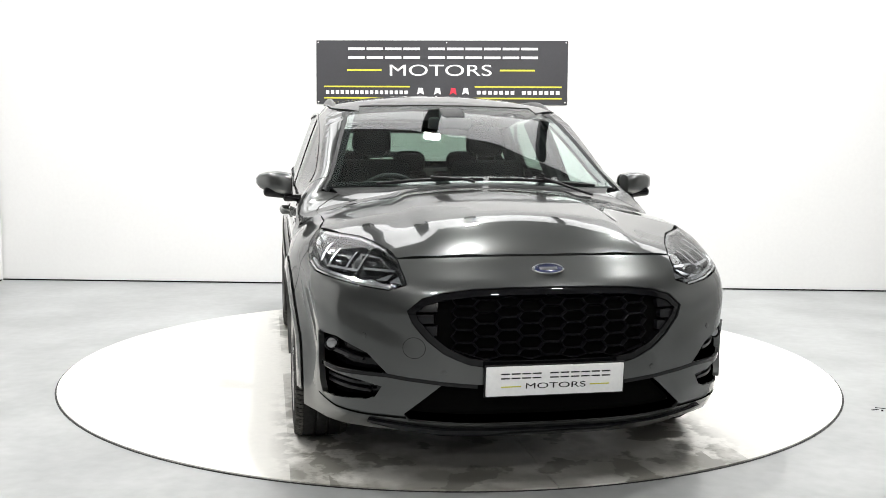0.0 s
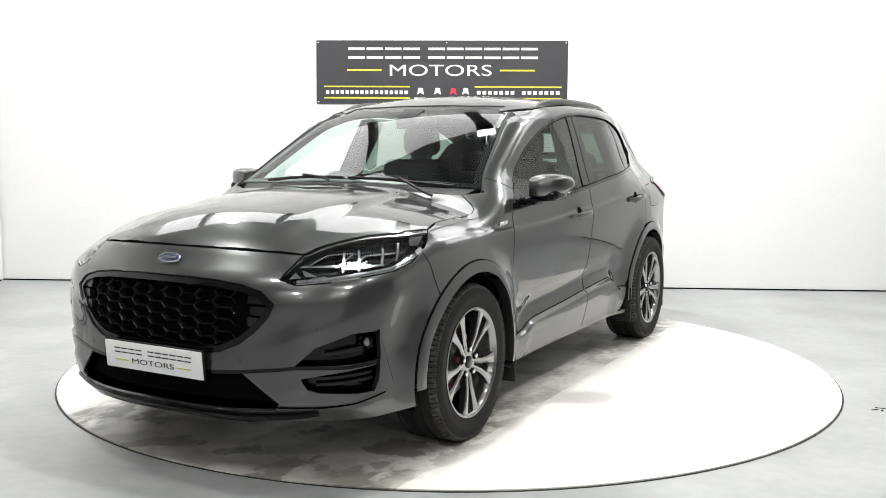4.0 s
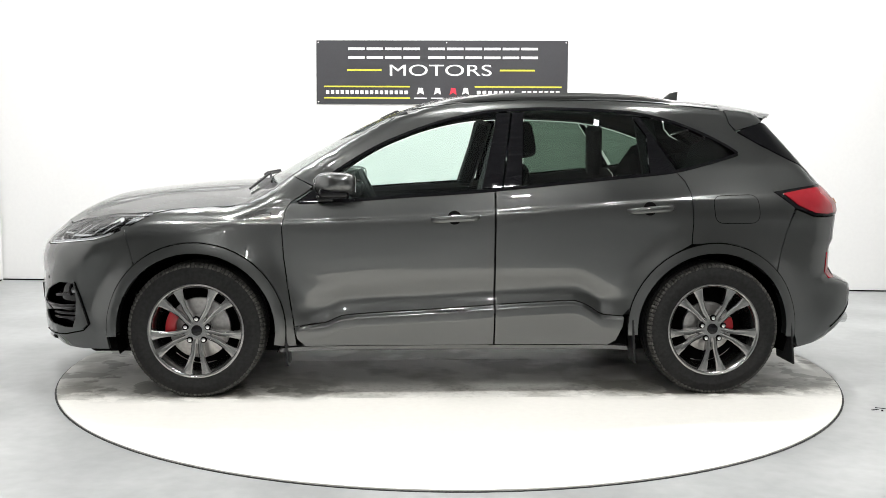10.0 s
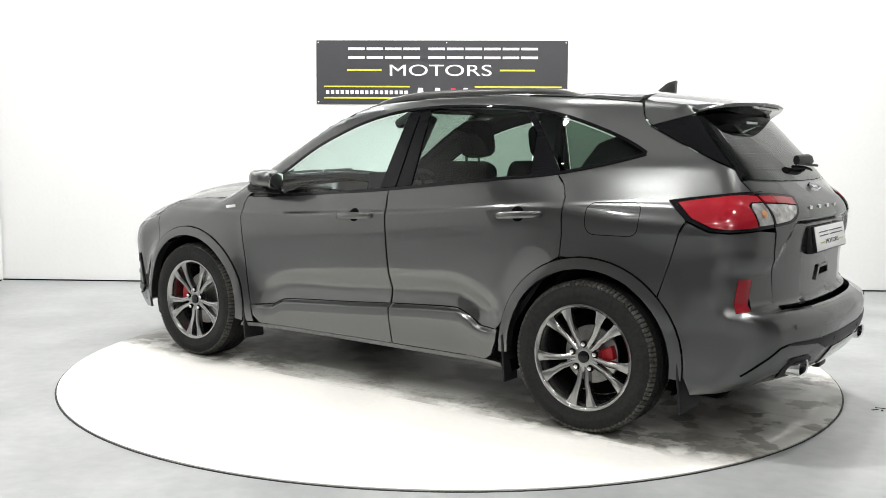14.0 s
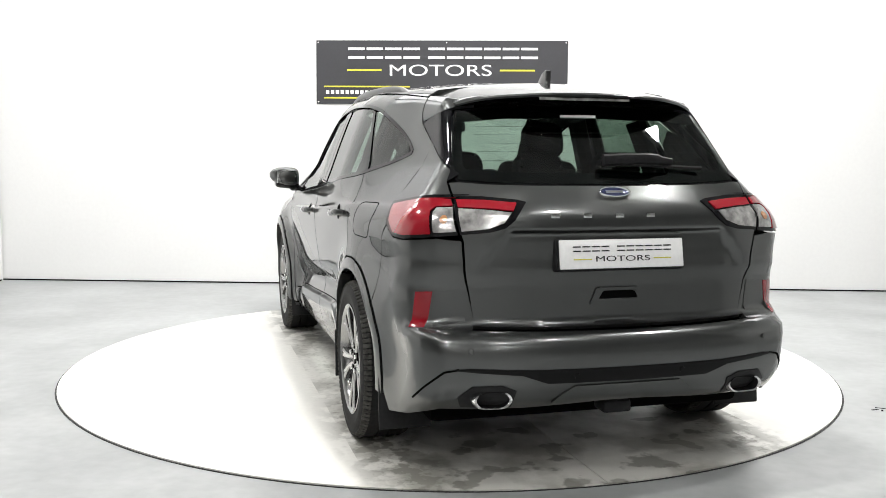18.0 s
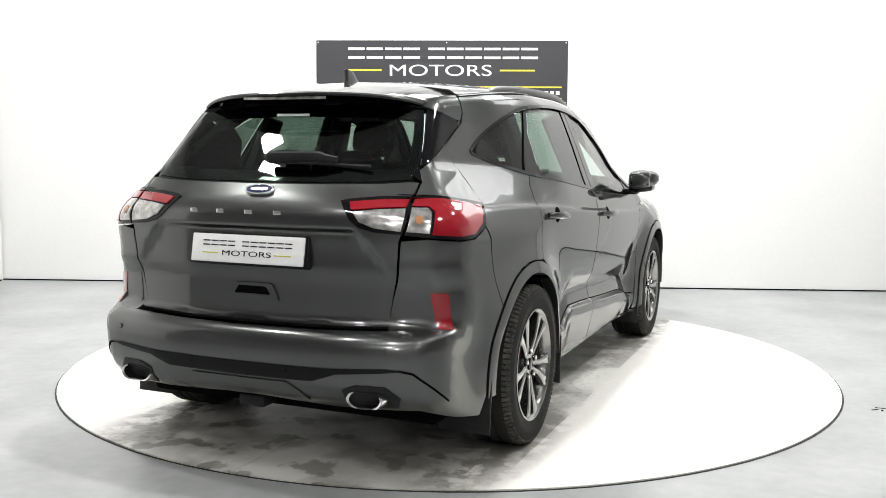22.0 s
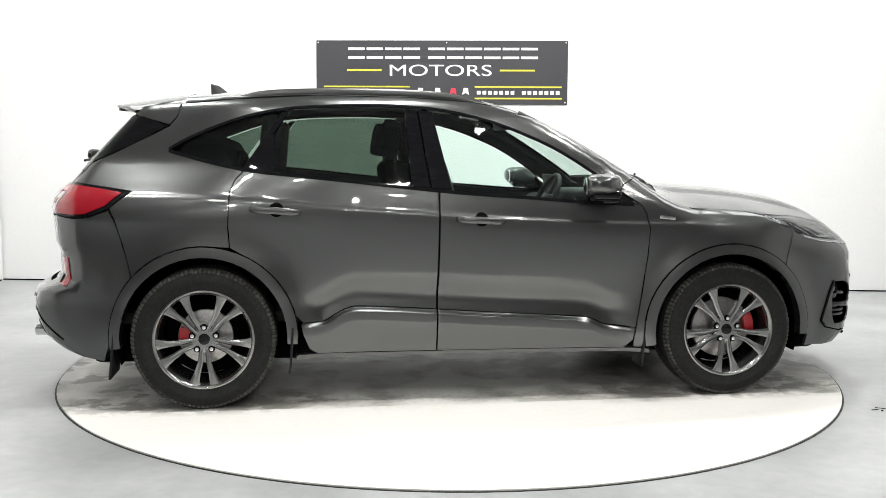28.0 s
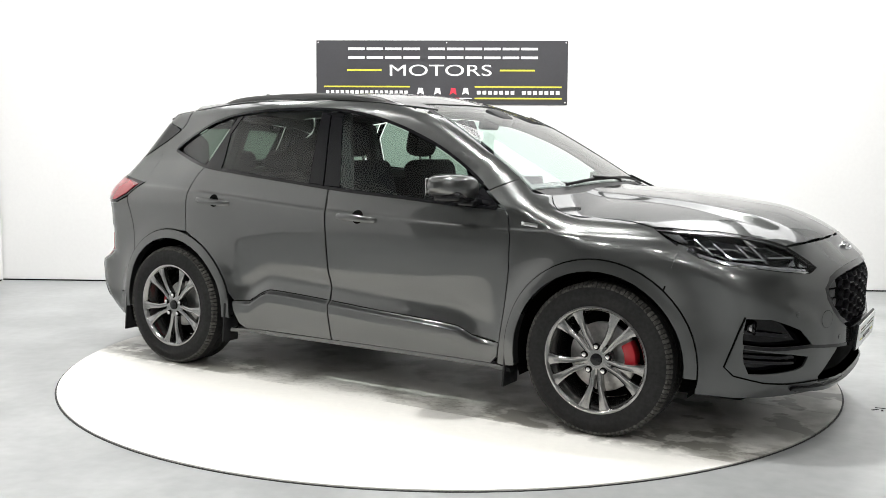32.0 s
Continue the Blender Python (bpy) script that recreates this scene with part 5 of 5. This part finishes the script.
        rim = box(0.532, 0.122, 0.012, (0, 0, -0.010), 0.004)
        part("plate_holder", rim, PLASTIC, plate, "black plate holder")
        x0 = -0.208
        for word in (4, 6):
            for i in range(word):
                for dz in (-0.0083, 0.0083):
                    part("mark", box(0.032, 0.0046, 0.002, (x0 + 0.018, 0.020 + dz, 0.0016), 0), INK, plate)
                x0 += 0.0395
            x0 += 0.026
        writing("lettering", "MOTORS", INK, plate, pose(0, -0.020, 0.0018), 0.021, 1.9, 0.0004)
        for s in (-1, 1):
            part("mark", box(0.075, 0.004, 0.002, (s * 0.168, -0.020, 0.0016), 0), YELLOW, plate)
    part("plate_mount", box(0.05, 0.545, 0.128, (-2.151, 0.003, 0.885), 0.012, turn=pose(0, 0, 0, 0, 9, 0)), PLASTIC, car)
    for y, z in ((0.40, 0.475), (-0.40, 0.475), (0.68, 0.60), (-0.68, 0.60)):
        p = meet((3, y, z), (1.4, y, z))[0]
        n = normal_at(np.array([p]))[0]
        part("parking_sensor", lathe([(0.0, 0.003), (0.010, 0.002), (0.0115, -0.002)], 16, "z"), PAINT, car, "", Matrix.Translation(p) @ Vector(n).to_track_quat("Z", "Y").to_matrix().to_4x4())
    for y, z in ((0.22, 0.445), (-0.22, 0.445), (0.62, 0.545), (-0.62, 0.545)):
        p = meet((-3, y, z), (-1.4, y, z))[0] + (-0.003, 0, 0)
        n = normal_at(np.array([p]))[0]
        part("parking_sensor", lathe([(0.0, 0.003), (0.010, 0.002), (0.0115, -0.002)], 16, "z"), SATIN_BLACK if z < 0.5 else PAINT, car, "", Matrix.Translation(p) @ Vector(n).to_track_quat("Z", "Y").to_matrix().to_4x4())
    # fuel flap
    flap = rounded([(-1.340, 1.052), (-1.594, 1.060), (-1.594, 0.911), (-1.350, 0.911)], 0.05, 5)
    part("fuel_flap", skin(flap, from_side, off=0.0, gap=0.001, lip=0.0, h=0.03, ), PAINT, car)
    part("flap_line", skin(shrink(flap, -0.002), from_side, off=0.0006, gap=0, lip=0, h=0.02, holes=[shrink(flap, 0.0015)]), GAP, car)
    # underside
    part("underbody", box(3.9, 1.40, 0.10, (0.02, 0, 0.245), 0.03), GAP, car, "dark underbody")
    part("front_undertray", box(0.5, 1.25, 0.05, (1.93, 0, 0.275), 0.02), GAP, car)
    part("tow_bar", box(0.10, 0.12, 0.05, (-2.13, 0.0, 0.285), 0.012), PLASTIC, car)
    part("silencer", box(0.22, 0.55, 0.10, (-1.95, 0.1, 0.33), 0.045), PLASTIC, car)


build_details()


def build_cabin():
    def seat(x, y, back, width=0.50, rest=True):
        sx = part("seat", join(box(0.50, width, 0.16, (x + 0.05, y, 0.60), 0.05, 3)), FABRIC, car, "black fabric seat")
        part("backrest", box(0.15, width * 0.94, 0.60, (x - 0.30, y, 0.84 if back else 0.93), 0.06, 3, pose(0, 0, 0, 0, -14, 0)), FABRIC, sx)
        if rest:
            h = 0.15 if back else 0.20
            cushion = prism([tuple(p) for p in rounded([(-0.125, -h / 2), (-0.115, h / 2), (0.115, h / 2), (0.125, -h / 2)], 0.075, 5)], 0.10, 0.026)
            bmesh.ops.translate(cushion, vec=(0, -0.05, 0), verts=cushion.verts)
            part("headrest", cushion, FABRIC, sx, "", pose(x - 0.42, y, 1.20 if back else 1.345, 0, 0, 90) @ pose(0, 0, 0, 10, 0, 0))
            for d in (-0.06, 0.06):
                part("headrest_post", cylinder(0.007, 0.14, (x - 0.395, y + d, 1.20), "z", 8), DARK_CHROME, sx)

    for s in (1, -1):
        seat(0.02, s * 0.37, 0)
        seat(-0.86, s * 0.40, 1, 0.52)
    seat(-0.86, 0, 1, 0.28)
    part("cabin_floor", box(2.9, 1.36, 0.06, (-0.45, 0, 0.42), 0.01), TRIM, car)
    part("load_cover", box(0.70, 1.20, 0.03, (-1.62, 0, 1.02), 0.01), TRIM, car)
    part("dashboard", box(0.46, 1.44, 0.26, (0.80, 0, 0.88), 0.09, 4), TRIM, car, "dark dashboard")
    part("dash_hood", box(0.26, 0.42, 0.09, (0.66, -0.37, 1.03), 0.04, 3), TRIM, car)
    part("dash_screen", box(0.015, 0.23, 0.14, (0.60, 0.0, 1.075), 0.008, 2, pose(0, 0, 0, 0, -12, 0)), TRIM, car, "free-standing dark display")
    ring = [(0.185 * math.cos(a), 0.185 * math.sin(a), 0) for a in np.linspace(0, 2 * math.pi, 40, endpoint=False)]
    wheel = part("steering_wheel", tube(ring, 0.015, 10, closed=True), TRIM, car, "black steering wheel", pose(0.47, -0.37, 0.98, 0, -64, 0))
    part("steering_hub", box(0.15, 0.13, 0.05, (0, 0, -0.02), 0.02, 3), TRIM, wheel)
    for a in (0, 180, 270):
        part("steering_spoke", box(0.11, 0.035, 0.02, (0.12, 0, -0.008), 0.006, 2), TRIM, wheel, "", pose(0, 0, 0, 0, 0, a))
    part("column", cylinder(0.03, 0.25, (0.60, -0.37, 0.92), "x", 16), TRIM, car)
    part("inner_mirror", box(0.03, 0.25, 0.065, (0.30, 0.0, 1.435), 0.012, 3, pose(0, 0, 0, 0, 12, 6)), TRIM, car, "black inside mirror")
    part("sensor_box", box(0.14, 0.14, 0.06, (0.36, 0, 1.47), 0.02, 2, pose(0, 0, 0, 0, 26, 0)), TRIM, car)
    half = [(0.10, 0), (0.06, 0.50), (-0.35, 0.58), (-0.9, 0.57), (-1.55, 0.48), (-1.62, 0)]
    part("headliner", skin(half + [(x, -y) for x, y in half[::-1] if y > 1e-6], from_top, off=-0.045, lip=0, h=0.12), HEADLINER, car, "light grey roof lining")
    for s in (1, -1):
        v, f, n = skin([(0.88, 0.40), (0.86, 1.0), (-0.18, 1.05), (-1.18, 1.14), (-1.22, 0.84), (-0.9, 0.42)], from_side, off=-0.07, gap=0, lip=0, h=0.1, mirror=s < 0)
        part("door_lining", (v, f, n), TRIM, car, "dark door lining")
        for x0, z0, x1, z1 in ((-0.15, 1.06, -0.27, 1.47), (-1.05, 1.14, -1.02, 1.44)):
            y0, y1 = (float(half_width(np.array(a), np.array(b))) - 0.09 for a, b in ((x0, z0), (x1, z1)))
            part("pillar_lining", tube([(x0, s * y0, z0), (x1, s * y1, z1)], 0.055, 8), TRIM, car)
        path = [(pillar(z)[0] - 0.05, s * (pillar(z)[1] + 0.0), z - 0.01) for z in np.linspace(1.08, 1.48, 8)]
        part("screen_pillar_lining", tube(path, 0.03, 8), TRIM, car)
        v, f, n = skin([(-1.20, 0.9), (-1.20, 1.17), (-1.30, 1.34), (-1.44, 1.40), (-1.62, 1.38), (-1.95, 1.15), (-1.95, 0.9)], from_side, off=-0.06, gap=0, lip=0, h=0.1, mirror=s < 0)
        part("quarter_lining", (v, f, n), TRIM, car)


build_cabin()


# ---- the sign ----
def wall_sign():
    sign = thing("wall_sign", "dark grey wall sign board with white and yellow lettering", "sign")
    part("board", box(2.42, 0.012, 0.60, (0, 0, 0), 0.002, 1), SIGN, sign)
    for x in (-1.19, 0.05, 1.19):
        for z in (-0.28, 0.28):
            part("screw", cylinder(0.007, 0.006, (x, -0.008, z), "y", 10), CASE, sign)
    up = pose(0, -0.0075, 0, 90, 0, 0)
    x0 = -0.905
    for word in (4, 6):
        for i in range(word):
            for dz in (-0.041, 0.041):
                part("mark", box(0.158, 0.004, 0.023, (x0 + 0.085, -0.008, 0.180 + dz), 0), SIGN_WHITE, sign)
            x0 += 0.178
        x0 += 0.062
    writing("lettering", "MOTORS", SIGN_WHITE, sign, pose(-0.012, -0.0075, 0.014, 90, 0, 0), 0.105, 1.64, 0.001)
    for x in (-0.745, 0.730):
        part("rule", box(0.335, 0.004, 0.016, (x, -0.008, 0.020), 0), YELLOW, sign)
    for x, n, w in ((-0.72, 17, 0.81), (0.74, 15, 0.81)):
        for z in (-0.135, -0.243):
            part("rule", box(0.835, 0.004, 0.014, (x, -0.008, z), 0), YELLOW, sign)
        for i in range(n):
            if n == 15 and i == 7:
                continue
            part("mark", box(w / n * 0.66, 0.004, 0.034, (x - w / 2 + w / n * (i + 0.5), -0.008, -0.189), 0), SIGN_WHITE, sign)
    for i, (x, mat) in enumerate(((-0.20, SIGN_WHITE), (-0.035, SIGN_WHITE), (0.115, SIGN_RED), (0.235, SIGN_WHITE))):
        part("emblem", prism(((-0.034, -0.03), (0.0, -0.012), (0.034, -0.03), (0.022, 0.032), (-0.018, 0.036)), 0.004), mat, sign, "", pose(x, -0.010, -0.180))
        part("mark", box(0.12, 0.004, 0.010, (x, -0.008, -0.243), 0), mat, sign)
    sign.matrix_basis = wall_turn @ pose(4.285, -0.008, 2.012) @ Matrix.Diagonal((0.975, 1, 0.984, 1))
    return sign


wall_sign()


# ---- what turns ----
def motions():
    turn = [(0, -79.02), (1.5, -93.67), (3.5, -113.43), (5.5, -133.39), (6.5, -143.24), (8, -157.41), (9.5, -171.72), (11, -186.31), (12.5, -201.09), (14.5, -220.24),
            (16.5, -238.88), (18, -253.79), (19.5, -268.37), (21, -282.89), (22.5, -297.69), (24, -312.54), (25.5, -327.23), (27.5, -346.92), (29, -361.62), (30.5, -376.34), (32, -391.08)]
    walk(deck, [(t, pose(0, 0, 0, 0, 0, a)) for t, a in turn])
    walk(car, [(t, pose(0, 0, 0, 0, 0, a) @ pose(0, -0.061, 0)) for t, a in turn])


motions()
